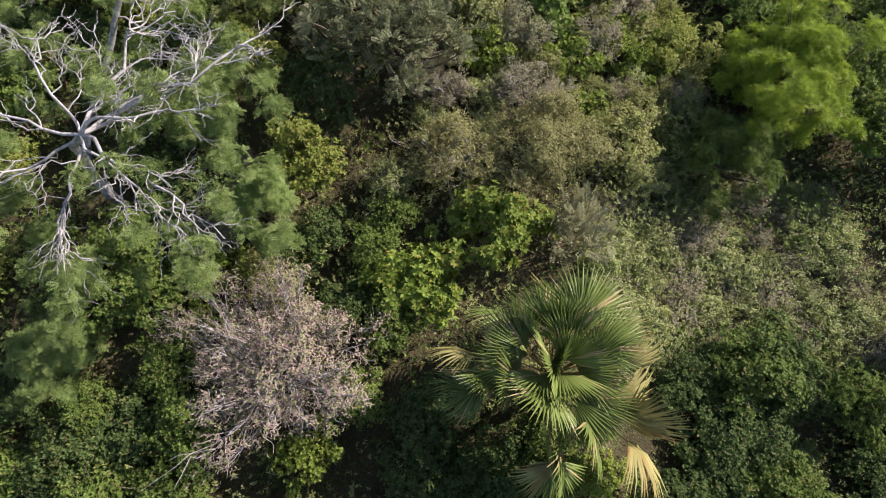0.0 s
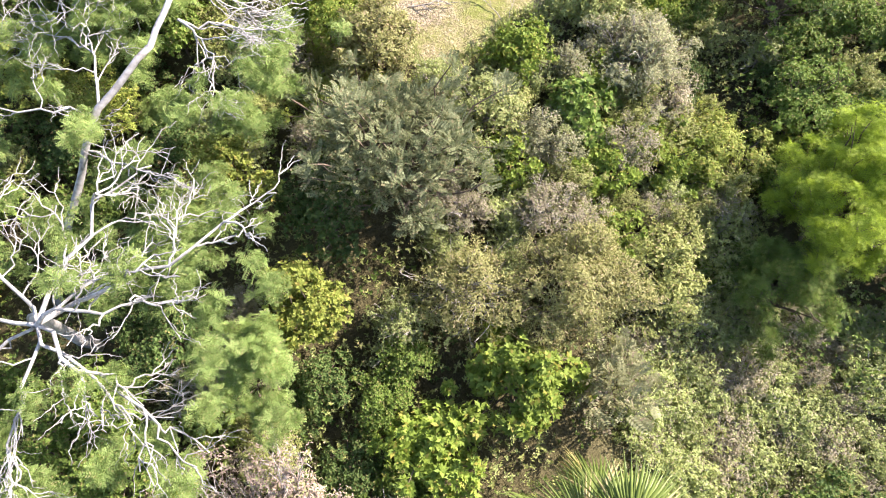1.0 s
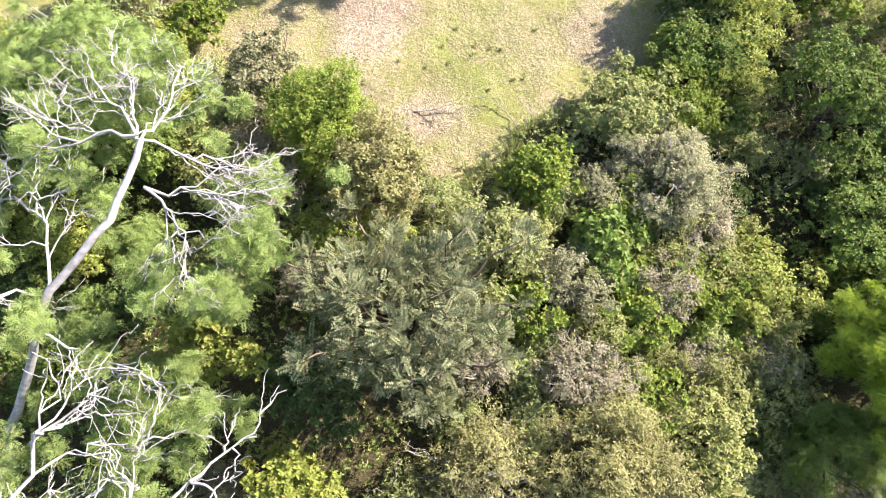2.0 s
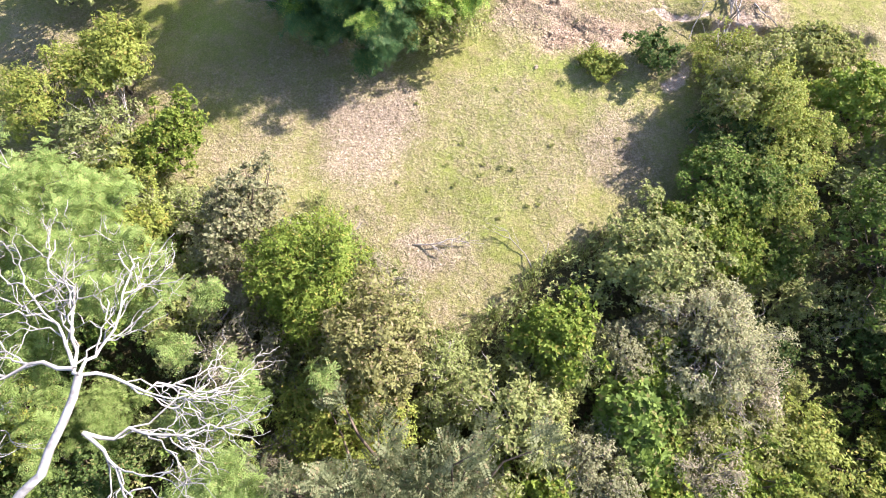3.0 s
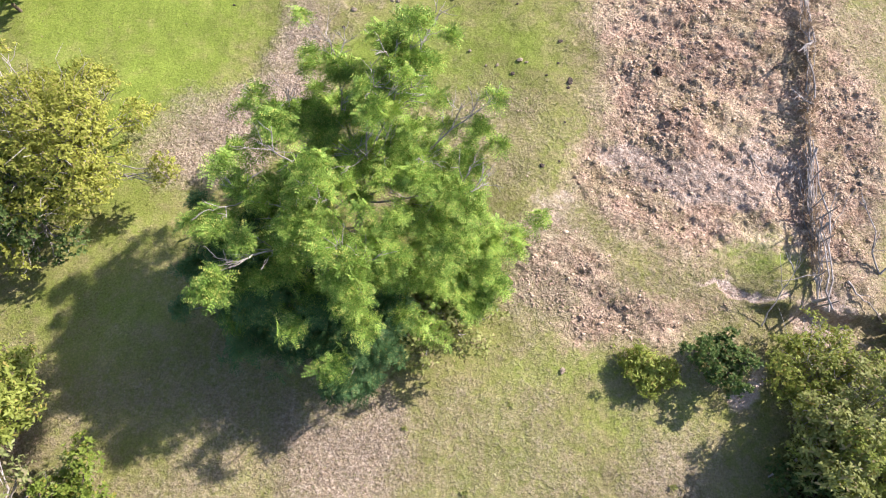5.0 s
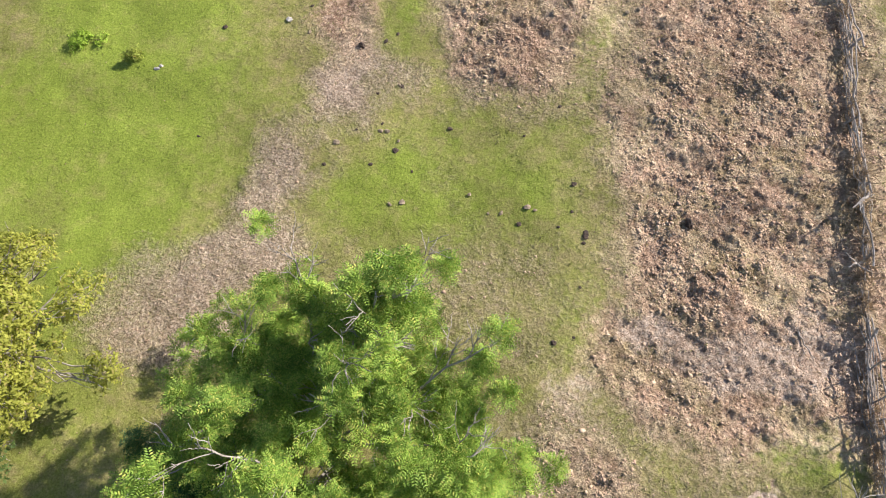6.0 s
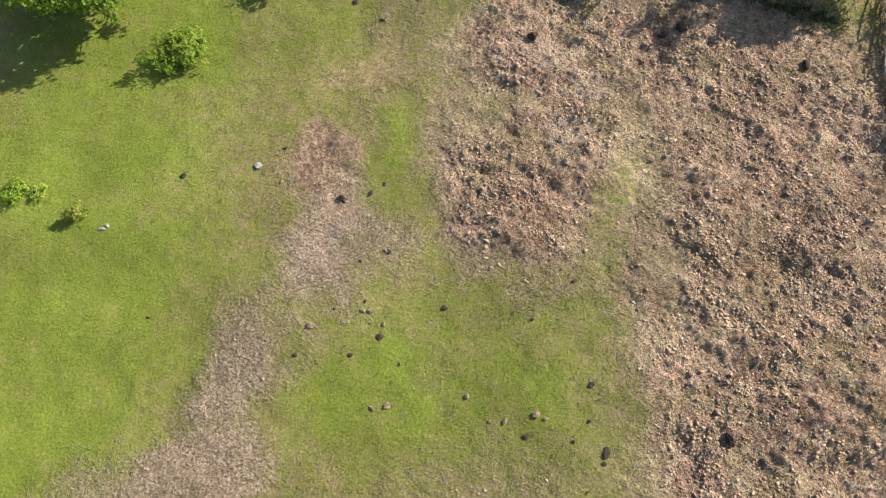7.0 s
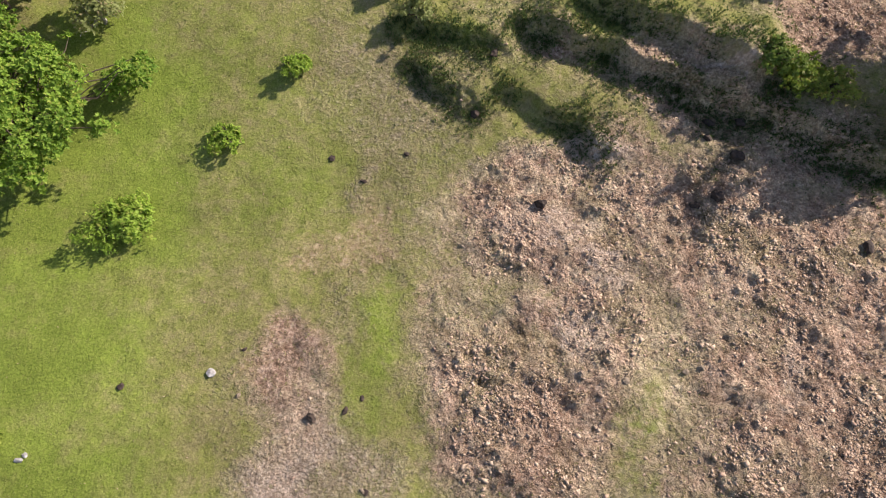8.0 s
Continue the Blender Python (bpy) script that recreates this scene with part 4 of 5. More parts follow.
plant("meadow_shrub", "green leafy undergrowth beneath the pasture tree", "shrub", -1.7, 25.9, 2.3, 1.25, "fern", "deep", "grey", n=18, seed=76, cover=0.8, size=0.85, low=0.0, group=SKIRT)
plant("meadow_shrub", "low straw-green bush at the foot of the pasture tree", "shrub", -0.3, 26.3, 1.4, 1.0, "spray", "olive", "dead", n=14, seed=75, twigs=2, low=0.0, cover=0.7, group=SKIRT)
plant("meadow_shrub", "feathery green undergrowth beside the pasture tree", "shrub", 0.3, 27.4, 2.0, 1.1, "fern", "fresh", "grey", n=14, seed=77, cover=0.8, size=0.85, low=0.0, group=SKIRT)


# ---------------- fan palm ----------------
def fan_leaf(rng, radius, spread=150, blades=30, droop=0.25):
    """A fan of folded blades round the end of its stalk, which lies along x."""
    out = []
    for k in range(blades):
        ang = (k / (blades - 1) - 0.5) * spread
        length = radius * (1 - 0.22 * (abs(ang) / (spread / 2)) ** 2) * rng.uniform(0.9, 1.05)
        w = 0.030 * radius / 1.2
        t = np.array([0.0, 0.4, 0.75, 1.0])
        half = np.array([0.25, 1.25, 0.55, 0.05]) * w
        drop = -droop * radius * t ** 2.2 * rng.uniform(0.7, 1.3)
        rows = []
        for q in range(4):
            rows += [[t[q] * length, -half[q], drop[q]], [t[q] * length, 0, drop[q] + half[q] * 1.5], [t[q] * length, half[q], drop[q]]]
        out.append(spin(np.array(rows), ang))
    v = np.concatenate(out)
    f = []
    for k in range(blades):
        for q in range(3):
            a = k * 12 + q * 3
            f += [[a, a + 1, a + 4, a + 3], [a + 1, a + 2, a + 5, a + 4]]
    return v, np.array(f)


def build_palm(x, y, hub_z):
    rng = np.random.default_rng(81)
    foot = tagged(new("fan_palm"), "fan palm with green fronds and yellowing lower ones above the scrub", "palm")
    z0 = ground_at(x, y) - 0.05
    foot.location = (x, y, z0)
    h = hub_z - z0
    line = crooked(rng, (0, 0, 0), (0, 0, h), 0.03, 14)
    v, f = tube_arrays(line, 0.14 + 0.02 * np.tile([1, -1], 7), 10)
    put("trunk", mesh_np("trunk", v, f, BARK["grey"]), foot)
    fronds = 42
    for k in range(fronds):
        age = k / (fronds - 1)
        ang = k * 137.5 + rng.uniform(-30, 30)
        rise = 74 - 80 * age + rng.uniform(-14, 14)
        stalk = rng.uniform(0.65, 1.05) + 1.0 * age * rng.uniform(0.7, 1.2)
        radius = rng.uniform(1.05, 1.4)
        v, f = fan_leaf(rng, radius, rng.uniform(120, 190), droop=0.05 + 0.35 * age * rng.uniform(0.6, 1.3))
        roll, bend = rng.normal(0, 0.75), rng.uniform(-45, 30)
        v = tilt(v @ np.array([[1, 0, 0], [0, math.cos(roll), math.sin(roll)], [0, -math.sin(roll), math.cos(roll)]]), bend)
        v = v + np.array([stalk, 0, 0])
        pl, pf = tube_arrays(np.stack([np.linspace(0.05, stalk + 0.1, 5), np.zeros(5), np.array([0, 0.02, 0.03, 0.02, 0])], -1), np.linspace(0.025, 0.012, 5), 4)
        m = lambda a: spin(tilt(a, rise), ang) + np.array([0, 0, h - 0.25 * age])
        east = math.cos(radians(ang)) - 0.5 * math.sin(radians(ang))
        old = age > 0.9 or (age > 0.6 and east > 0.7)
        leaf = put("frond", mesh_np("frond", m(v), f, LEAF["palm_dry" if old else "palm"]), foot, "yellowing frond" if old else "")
        put("stalk", mesh_np("stalk", m(pl), pf, LEAF["palm_dry"]), leaf)


build_palm(3.1, 3.85, 2.8)


# ---------------- filling shrubs, from a few kinds ----------------
KINDS = {
    "mid": plant("thicket_shrub", "mid-green leafy shrub in the thicket", "shrub", -8.3, 6.3, 2.1, 1.2, "rosette", "mid", n=20, seed=101, group=SCRUB, cover=0.55, size=0.8),
    "pale": plant("thicket_shrub", "pale green feathery shrub in the thicket", "shrub", -9.3, 4.8, 2.0, 1.2, "fern", "feather", n=16, seed=102, group=SCRUB, cover=0.7, size=0.7),
    "olive": plant("thicket_shrub", "olive fine-leaved shrub in the thicket", "shrub", 6.6, 12.3, 1.6, 1.0, "spray", "olive", n=18, seed=103, group=SCRUB, twigs=2, cover=0.5, size=0.8),
    "dark": plant("thicket_shrub", "dark green dense shrub in the hollow", "shrub", 9.8, 5.0, 1.7, 1.3, "rosette", "dark", n=20, seed=104, group=SCRUB, size=0.75, cover=0.55),
    "grey": plant("thicket_shrub", "greyish twiggy shrub in the thicket", "shrub", -0.9, 9.7, 1.3, 0.8, "spray", "scrub", "dead", n=16, seed=105, group=SCRUB, twigs=4, cover=0.45, size=0.75),
    "bright": plant("thicket_shrub", "bright green leafy shrub in the thicket", "shrub", 1.9, 14.2, 1.6, 1.0, "rosette", "bright", n=16, seed=106, group=SCRUB, cover=0.55, size=0.85),
    "yellow": plant("thicket_shrub", "yellowish fine-leaved shrub in the thicket", "shrub", -10.3, 23.2, 2.0, 1.2, "spray", "yellow", n=18, seed=107, group=SCRUB, cover=0.5, size=0.85),
    "weed": plant("thicket_shrub", "low pale weedy bush in the scrub field", "shrub", 8.9, 8.2, 0.5, 0.8, "spray", "scrub", "dead", n=14, seed=108, group=SCRUB, twigs=2, cover=0.5, low=0.0, size=0.9),
    "tan": plant("thicket_shrub", "low tan bush of dry weeds in the scrub field", "shrub", 7.4, 7.2, 0.5, 0.7, "spray_fine", "tan", "dead", n=12, seed=112, group=SCRUB, twigs=4, cover=0.45, low=0.0),
    "wood": plant("thicket_tree", "green leafy tree in the shaded hollow", "tree", 10.6, 19.6, 3.4, 1.7, "rosette", "mid", n=30, seed=109, group=SCRUB, cover=0.55, size=0.85),
    "pale_shrub": plant("thicket_shrub", "pale grey-green fine-leaved shrub in the thicket", "shrub", 2.9, 14.7, 1.6, 1.0, "spray", "white", "dead", n=18, seed=114, group=SCRUB, twigs=3, cover=0.5, size=0.7),
    "twig": plant("thicket_shrub", "tan and brown half-dead twiggy shrub in the thicket", "shrub", 2.9, 12.6, 1.7, 1.0, "spray_fine", "tan", "dead", n=16, seed=113, group=SCRUB, twigs=6, cover=0.4),
}
TAKEN = [(o.location.x, o.location.y) for o in bpy.data.objects if o.parent is None and o.type == "EMPTY"]


def place(kind, x, y, scale, rng):
    m = Matrix.LocRotScale((x, y, ground_at(x, y) - 0.05), Euler((0, 0, rng.uniform(0, 6.28))), (scale * rng.uniform(0.9, 1.1), scale * rng.uniform(0.9, 1.1), scale * rng.uniform(0.8, 1.15)))
    copy_thing(KINDS[kind], m)
    TAKEN.append((x, y))


def fill(x0, x1, y0, y1, count, kinds, gap, lo=0.7, hi=1.15, seed=0):
    """Shrubs of the given kinds over a stretch of the thicket, no nearer to one another than gap; the gully's bed stays clear."""
    rng = np.random.default_rng(seed)
    made = 0
    for _ in range(count * 40):
        if made >= count:
            break
        x, y = rng.uniform(x0, x1), rng.uniform(y0, y1)
        if 11.5 < y < 22.5 and abs(x - 9.3 - 0.05 * (y - 18)) < 0.8:
            continue
        if thicket(np.array([x]), np.array([y]))[0] < 0.6 or min((x - a) ** 2 + (y - b) ** 2 for a, b in TAKEN) < gap * gap:
            continue
        place(kinds[rng.integers(len(kinds))], x, y, rng.uniform(lo, hi), rng)
        made += 1


fill(-11.5, -4.5, 1.0, 8.0, 14, ["mid", "mid", "dark", "bright"], 1.1, 0.6, 1.0, seed=1)
fill(-6.0, -3.4, 6.0, 12.0, 5, ["mid", "olive", "twig", "bright"], 0.78, 0.5, 0.9, seed=2)
fill(-3.6, 0.6, 5.4, 9.4, 7, ["dark", "mid", "dark"], 0.85, 0.5, 0.8, seed=22)
fill(12.5, 17.0, -1.0, 22.0, 24, ["olive", "mid", "dark", "weed", "yellow"], 1.2, 0.8, 1.3, seed=16)
fill(-16.0, -11.0, -1.0, 26.0, 26, ["pale", "mid", "yellow", "olive"], 1.2, 0.8, 1.3, seed=17)
fill(5.0, 13.0, 5.2, 10.4, 44, ["weed", "weed", "weed", "tan", "tan"], 0.65, 0.6, 1.1, seed=3)
fill(5.5, 13.5, 0.5, 5.8, 21, ["dark", "dark", "dark", "weed", "mid"], 0.78, 0.6, 1.0, seed=4)
fill(4.4, 8.6, 10.5, 17.0, 24, ["olive", "grey", "bright", "twig", "olive"], 0.78, 0.6, 1.0, seed=5)
fill(5.8, 8.6, 10.0, 15.5, 12, ["bright", "olive", "grey", "yellow"], 0.70, 0.9, 1.2, seed=15)
fill(-0.5, 4.8, 11.0, 17.8, 26, ["grey", "olive", "grey", "pale_shrub", "twig", "grey"], 0.62, 0.6, 0.95, seed=6)
fill(-6.5, -1.5, 14.5, 19.0, 16, ["yellow", "olive", "twig", "grey"], 0.78, 0.7, 1.1, seed=7)
fill(-13.0, -6.0, 19.5, 27.0, 21, ["yellow", "yellow", "mid", "olive", "grey"], 0.90, 0.7, 1.05, seed=8)
fill(-13.0, -6.0, 9.0, 19.0, 15, ["pale", "mid", "yellow", "dark"], 1.2, 0.7, 1.0, seed=9)
fill(7.8, 14.0, 14.0, 19.8, 16, ["wood", "dark", "mid", "olive"], 1.11, 0.65, 1.0, seed=10)
fill(7.2, 13.5, 19.8, 23.2, 9, ["olive", "grey", "yellow", "bright"], 1.0, 0.6, 0.9, seed=21)
fill(6.5, 13.0, 13.0, 23.5, 18, ["dark", "olive", "grey", "mid", "yellow"], 0.74, 0.6, 1.0, seed=11)
fill(-4.0, 5.0, 0.0, 4.0, 13, ["mid", "olive", "dark", "bright"], 0.82, 0.7, 1.0, seed=12)

KINDS["far"] = plant("thicket_shrub", "leafy green shrub deep in the thicket", "shrub", -17.5, 8.0, 2.2, 1.5, "rosette_big", "mid", n=14, seed=110, group=SCRUB, cover=0.55, size=2.4)
fill(-24.0, -16.0, -9.0, 20.0, 42, ["far"], 1.9, 0.9, 1.5, seed=18)
fill(17.0, 24.0, -9.0, 20.0, 38, ["far"], 1.9, 0.9, 1.5, seed=19)
fill(-16.0, 17.0, -10.0, -1.0, 48, ["far"], 1.9, 0.9, 1.5, seed=20)


# ---------------- undergrowth ----------------
def undergrowth(name, label, colour, leaf, count, seed, tall, x0=-17, x1=18, y0=0.0, y1=27.0):
    rng = np.random.default_rng(seed)
    x, y = rng.uniform(x0, x1, count * 3), rng.uniform(y0, y1, count * 3)
    patch = fbm(x * 0.55 + seed, y * 0.55, 3, seed)
    keep = (rng.random(len(x)) < thicket(x, y) * smooth(0.42, 0.62, patch))
    x, y, patch = x[keep][:count], y[keep][:count], patch[keep][:count]
    z = height(x, y) + tall * smooth(0.42, 0.8, patch) * rng.random(len(x)) ** 0.6
    template, along, _ = TEMPLATES[leaf]
    axes = rng.normal(0, 0.5, (len(x), 3)) + np.array([0, 0, 1.0])
    v, f = scatter(template, np.stack([x, y, z], -1), axes, rng.uniform(0.5, 1.1, len(x)), rng, along)
    tagged(new(name, mesh_np(name, v, f, LEAF[colour])), label, "plants", kind="stuff")


undergrowth("undergrowth", "mixed green weeds under the scrub", "mid", "rosette", 6500, 201, 1.2)
undergrowth("undergrowth", "olive-brown weeds and dry stems under the scrub", "olive", "spray", 8000, 202, 1.2)
undergrowth("undergrowth", "grey-green weeds between the shrubs", "scrub", "spray", 6500, 203, 0.9)
undergrowth("undergrowth", "yellow-green sunlit weeds between the shrubs", "scrub", "spray", 6000, 206, 1.0)
undergrowth("field_weeds", "pale yellow-green weeds on the open patch in the scrub", "scrub", "spray", 5000, 207, 0.35, 4.8, 12.8, 4.8, 10.6)
undergrowth("field_weeds", "tan dry weeds on the open patch in the scrub", "tan", "spray_fine", 4000, 208, 0.3, 4.8, 12.8, 4.8, 10.6)
undergrowth("undergrowth", "dark green creepers on the thicket floor", "dark", "rosette", 6000, 204, 0.5)


# ---------------- turf ----------------
def tuft(blades, length, width, lean, seed):
    rng = np.random.default_rng(seed)
    out = []
    for k in range(blades):
        v = diamond(length * rng.uniform(0.6, 1.2), width, 0.3)
        v = tilt(v, rng.uniform(*lean)) + np.array([rng.uniform(0, 0.02), 0, 0])
        out.append(spin(v, rng.uniform(0, 360)))
    return np.concatenate(out)


def turf(name, label, colour, template, count, seed, want, size=(0.7, 1.3)):
    rng = np.random.default_rng(seed)
    x, y = rng.uniform(-12, 12.5, count * 4), rng.uniform(17.0, 48.5, count * 4)
    dry, lush = dryness(x, y)
    keep = rng.random(len(x)) < np.clip(want(dry, lush, bareness(x, y), fbm(x * 1.6, y * 1.6, 3, seed)), 0, 1) * (1 - thicket(x, y))
    x, y = x[keep][:count], y[keep][:count]
    axes = rng.normal(0, 0.16, (len(x), 3)) + np.array([0, 0, 1.0])
    v, f = scatter(template, np.stack([x, y, height(x, y) - 0.004], -1), axes, rng.uniform(*size, len(x)), rng)
    tagged(new(name, mesh_np(name, v, f, LEAF[colour])), label, "grass", kind="stuff")


turf("grass", "short green pasture grass", "grass", tuft(3, 0.034, 0.013, (35, 85), 1), 44000, 301, lambda d, l, b, n: (1.0 - d) * (0.35 + 0.5 * n) * (1 - 0.5 * l))
turf("dry_grass", "dry straw-coloured pasture grass", "straw", tuft(3, 0.036, 0.011, (30, 80), 2), 26000, 302, lambda d, l, b, n: (0.05 + d * 0.6) * (0.3 + 0.8 * n) * (1 - 0.75 * b) * (1 - 0.7 * l))
turf("dry_tussocks", "straw tussocks on the dry slope", "straw", tuft(7, 0.09, 0.018, (5, 60), 3), 5000, 303, lambda d, l, b, n: smooth(0.6, 1, d) * smooth(0.5, 0.7, n) * (1 - 0.5 * b))


def clod_crumbs():
    """Loose crumbs and small clods that cover the dry, trodden slope."""
    rng = np.random.default_rng(321)
    x, y = rng.uniform(-6.5, 10.6, 330000), rng.uniform(25.5, 48.0, 330000)
    dry, lush = dryness(x, y)
    bare = bareness(x, y)
    lie = clods(x, y)
    keep = rng.random(len(x)) < smooth(0.3, 0.95, dry - 0.3 * bare) * (0.25 + 0.75 * lie) * (0.2 + 0.8 * smooth(0.38, 0.62, fbm(x * 1.1, y * 1.1, 4, 323))) * (1 - 0.8 * lush) * (0.06 + 0.94 * smooth(-1.0, 1.5, x))
    x, y = x[keep][:38000], y[keep][:38000]
    n = len(x)
    base = np.array([[1, 0, 0], [0, 1, 0], [-1, 0, 0], [0, -1, 0], [0, 0, 1], [0, 0, -1]], float)
    faces = np.array([[0, 1, 4], [1, 2, 4], [2, 3, 4], [3, 0, 4], [1, 0, 5], [2, 1, 5], [3, 2, 5], [0, 3, 5]])
    size = 0.012 + 0.032 * rng.random(n) ** 3
    v = base[None] * rng.uniform(0.5, 1.4, (n, 6, 1)) + rng.normal(0, 0.28, (n, 6, 3))
    v = v * size[:, None, None] * np.stack([rng.uniform(0.8, 1.7, n), rng.uniform(0.6, 1.3, n), rng.uniform(0.22, 0.5, n)], -1)[:, None, :]
    turn = rng.uniform(0, 6.28, n)
    c, s = np.cos(turn)[:, None], np.sin(turn)[:, None]
    v = np.stack([v[:, :, 0] * c - v[:, :, 1] * s, v[:, :, 0] * s + v[:, :, 1] * c, v[:, :, 2]], -1)
    v = v + np.stack([x, y, height(x, y) + 0.05 * size], -1)[:, None, :]
    f = (faces[None] + 6 * np.arange(n)[:, None, None]).reshape(-1, 3)
    tagged(new("soil_crumbs", mesh_np("soil_crumbs", v.reshape(-1, 3), f, CRUMB)), "crumbs and small clods of dry earth on the slope", "soil", kind="stuff")


clod_crumbs()


def edge_grass():
    """Tall dry grass where the scrub meets the meadow."""
    rng = np.random.default_rng(311)
    x, y = rng.uniform(-9, 8.5, 60000), rng.uniform(15.5, 24.5, 60000)
    t = thicket(x, y)
    keep = rng.random(len(x)) < np.clip(4 * t * (1 - t), 0, 1) * 0.5
    x, y = x[keep][:7500], y[keep][:7500]
    axes = rng.normal(0, 0.2, (len(x), 3)) + np.array([0, 0, 1.0])
    v, f = scatter(tuft(7, 0.26, 0.014, (40, 88), 5), np.stack([x, y, height(x, y)], -1), axes, rng.uniform(0.6, 1.4, len(x)), rng)
    tagged(new("tall_grass", mesh_np("tall_grass", v, f, LEAF["scrub"])), "tall yellow-green grass along the edge of the scrub", "grass", kind="stuff")


edge_grass()


def bank_growth():
    """Dark weeds that cling to the faces of the eroded bank."""
    rng = np.random.default_rng(331)
    spots = []
    for ax, ay, bx, by, rise in SCARPS:
        n = int(1500 * math.hypot(bx - ax, by - ay) / 3)
        t = rng.uniform(-0.1, 1.1, n)
        off = rng.normal(-0.1, 0.22, n) + np.where(rng.random(n) < 0.35, rng.normal(0.5, 0.6, n), 0)
        length = math.hypot(bx - ax, by - ay)
        x = ax + (bx - ax) * t - (by - ay) / length * off
        y = ay + (by - ay) * t + (bx - ax) / length * off
        keep = rng.random(n) < smooth(0.28, 0.55, fbm(x * 1.4, y * 1.4, 3, 77))
        spots.append(np.stack([x[keep], y[keep]], -1))
    p = np.concatenate(spots)
    z = height(p[:, 0], p[:, 1]) + rng.uniform(0, 0.03, len(p))
    v, f = scatter(tuft(5, 0.06, 0.018, (15, 75), 7), np.column_stack([p, z]), rng.normal(0, 0.4, (len(p), 3)) + np.array([0, 0, 1.0]), rng.uniform(0.6, 1.4, len(p)), rng)
    tagged(new("bank_weeds", mesh_np("bank_weeds", v, f, LEAF["dark"])), "dark green weeds on the eroded bank", "plants", kind="stuff")


bank_growth()


# ---------------- brushwood fence ----------------
def fence_x(y):
    return 8.35 + 0.143 * (y - 28.0)


def pole(rng, a, b, r0, r1, bend=0.04, n=7, sides=6):
    return tube_arrays(crooked(rng, a, b, bend, n), np.linspace(r0, r1, n), sides)


def build_fence():
    rng = np.random.default_rng(401)
    foot = tagged(new("brush_fence"), "old pasture fence of grey posts, poles and dead brushwood", "fence")
    foot.location = (fence_x(27.0), 27.0, ground_at(fence_x(27.0), 27.0))
    off = np.array(foot.location)

    def add(name, arrays, mat, label=""):
        return put(name, mesh_np(name, arrays[0] - off, arrays[1], mat), foot, label)

    y = 26.9
    tops = []
    while y < 48.5:
        x = fence_x(y) + rng.normal(0, 0.08)
        z = ground_at(x, y)
        h = rng.uniform(0.38, 0.58) if y < 30.0 else rng.uniform(0.28, 0.42)
        top = (x + rng.normal(0, 0.10), y + rng.normal(0, 0.12), z + h)
        add("post", pole(rng, (x, y, z - 0.15), top, 0.045, 0.032), BARK["dead"])
        tops.append(np.array(top))
        y += rng.uniform(1.3, 1.9)
    for a, b in zip(tops[:-1], tops[1:]):
        for drop in (0.05, 0.2):
            if rng.random() < 0.7:
                add("rail", pole(rng, a - (0, 0.25, drop), b + (0, 0.25, -drop), 0.022, 0.014, 0.06), BARK["dead"])
    y = 26.8
    while y < 48.4:
        x = fence_x(y) + rng.normal(0, 0.05)
        z = ground_at(x, y)
        tall = (0.7 if y < 30.0 else 0.19) * rng.uniform(0.6, 1.3)
        tip = (x + rng.normal(0, 0.12) * tall, y + rng.normal(0, 0.2) * tall, z + tall)
        add("picket", pole(rng, (x, y, z - 0.1), tip, 0.024, 0.014, 0.05, 5, 5), BARK["dead"])
        y += rng.uniform(0.25, 0.6)
    sticks = []
    for _ in range(420):
        y = rng.uniform(26.8, 48.5)
        x = fence_x(y) + rng.normal(0, 0.045)
        z = ground_at(x, y)
        way = np.array([rng.normal(0.14, 0.06), 1.0, rng.uniform(-0.05, 0.2)])
        way /= np.linalg.norm(way)
        low = np.array((x, y, z + rng.uniform(0.02, 0.24)))
        sticks.append(pole(rng, low, low + way * rng.uniform(0.4, 1.3), 0.014, 0.006, 0.07, 5, 4))
    tagged(add("brushwood", join_arrays(sticks), BARK["dead"]), kind="stuff")
    vines = []
    for _ in range(900):
        y = rng.uniform(26.8, 48.5)
        x = fence_x(y) + rng.normal(0, 0.06)
        vines.append((x, y, ground_at(fence_x(y), y) + rng.uniform(0.0, 0.24)))
    vines = np.array(vines)
    keep = fbm(vines[:, 1] * 0.7, vines[:, 1] * 0 + 3, 3, 8) > 0.42
    vines = vines[keep]
    v, f = scatter(tuft(6, 0.24, 0.020, (20, 88), 6), vines, rng.normal(0, 0.5, (len(vines), 3)) + np.array([0, 0, 0.6]), rng.uniform(0.6, 1.3, len(vines)), rng)
    tagged(add("dry_vines", (v, f), LEAF["straw"], "hanging dry grass and vines"), kind="stuff")


build_fence()


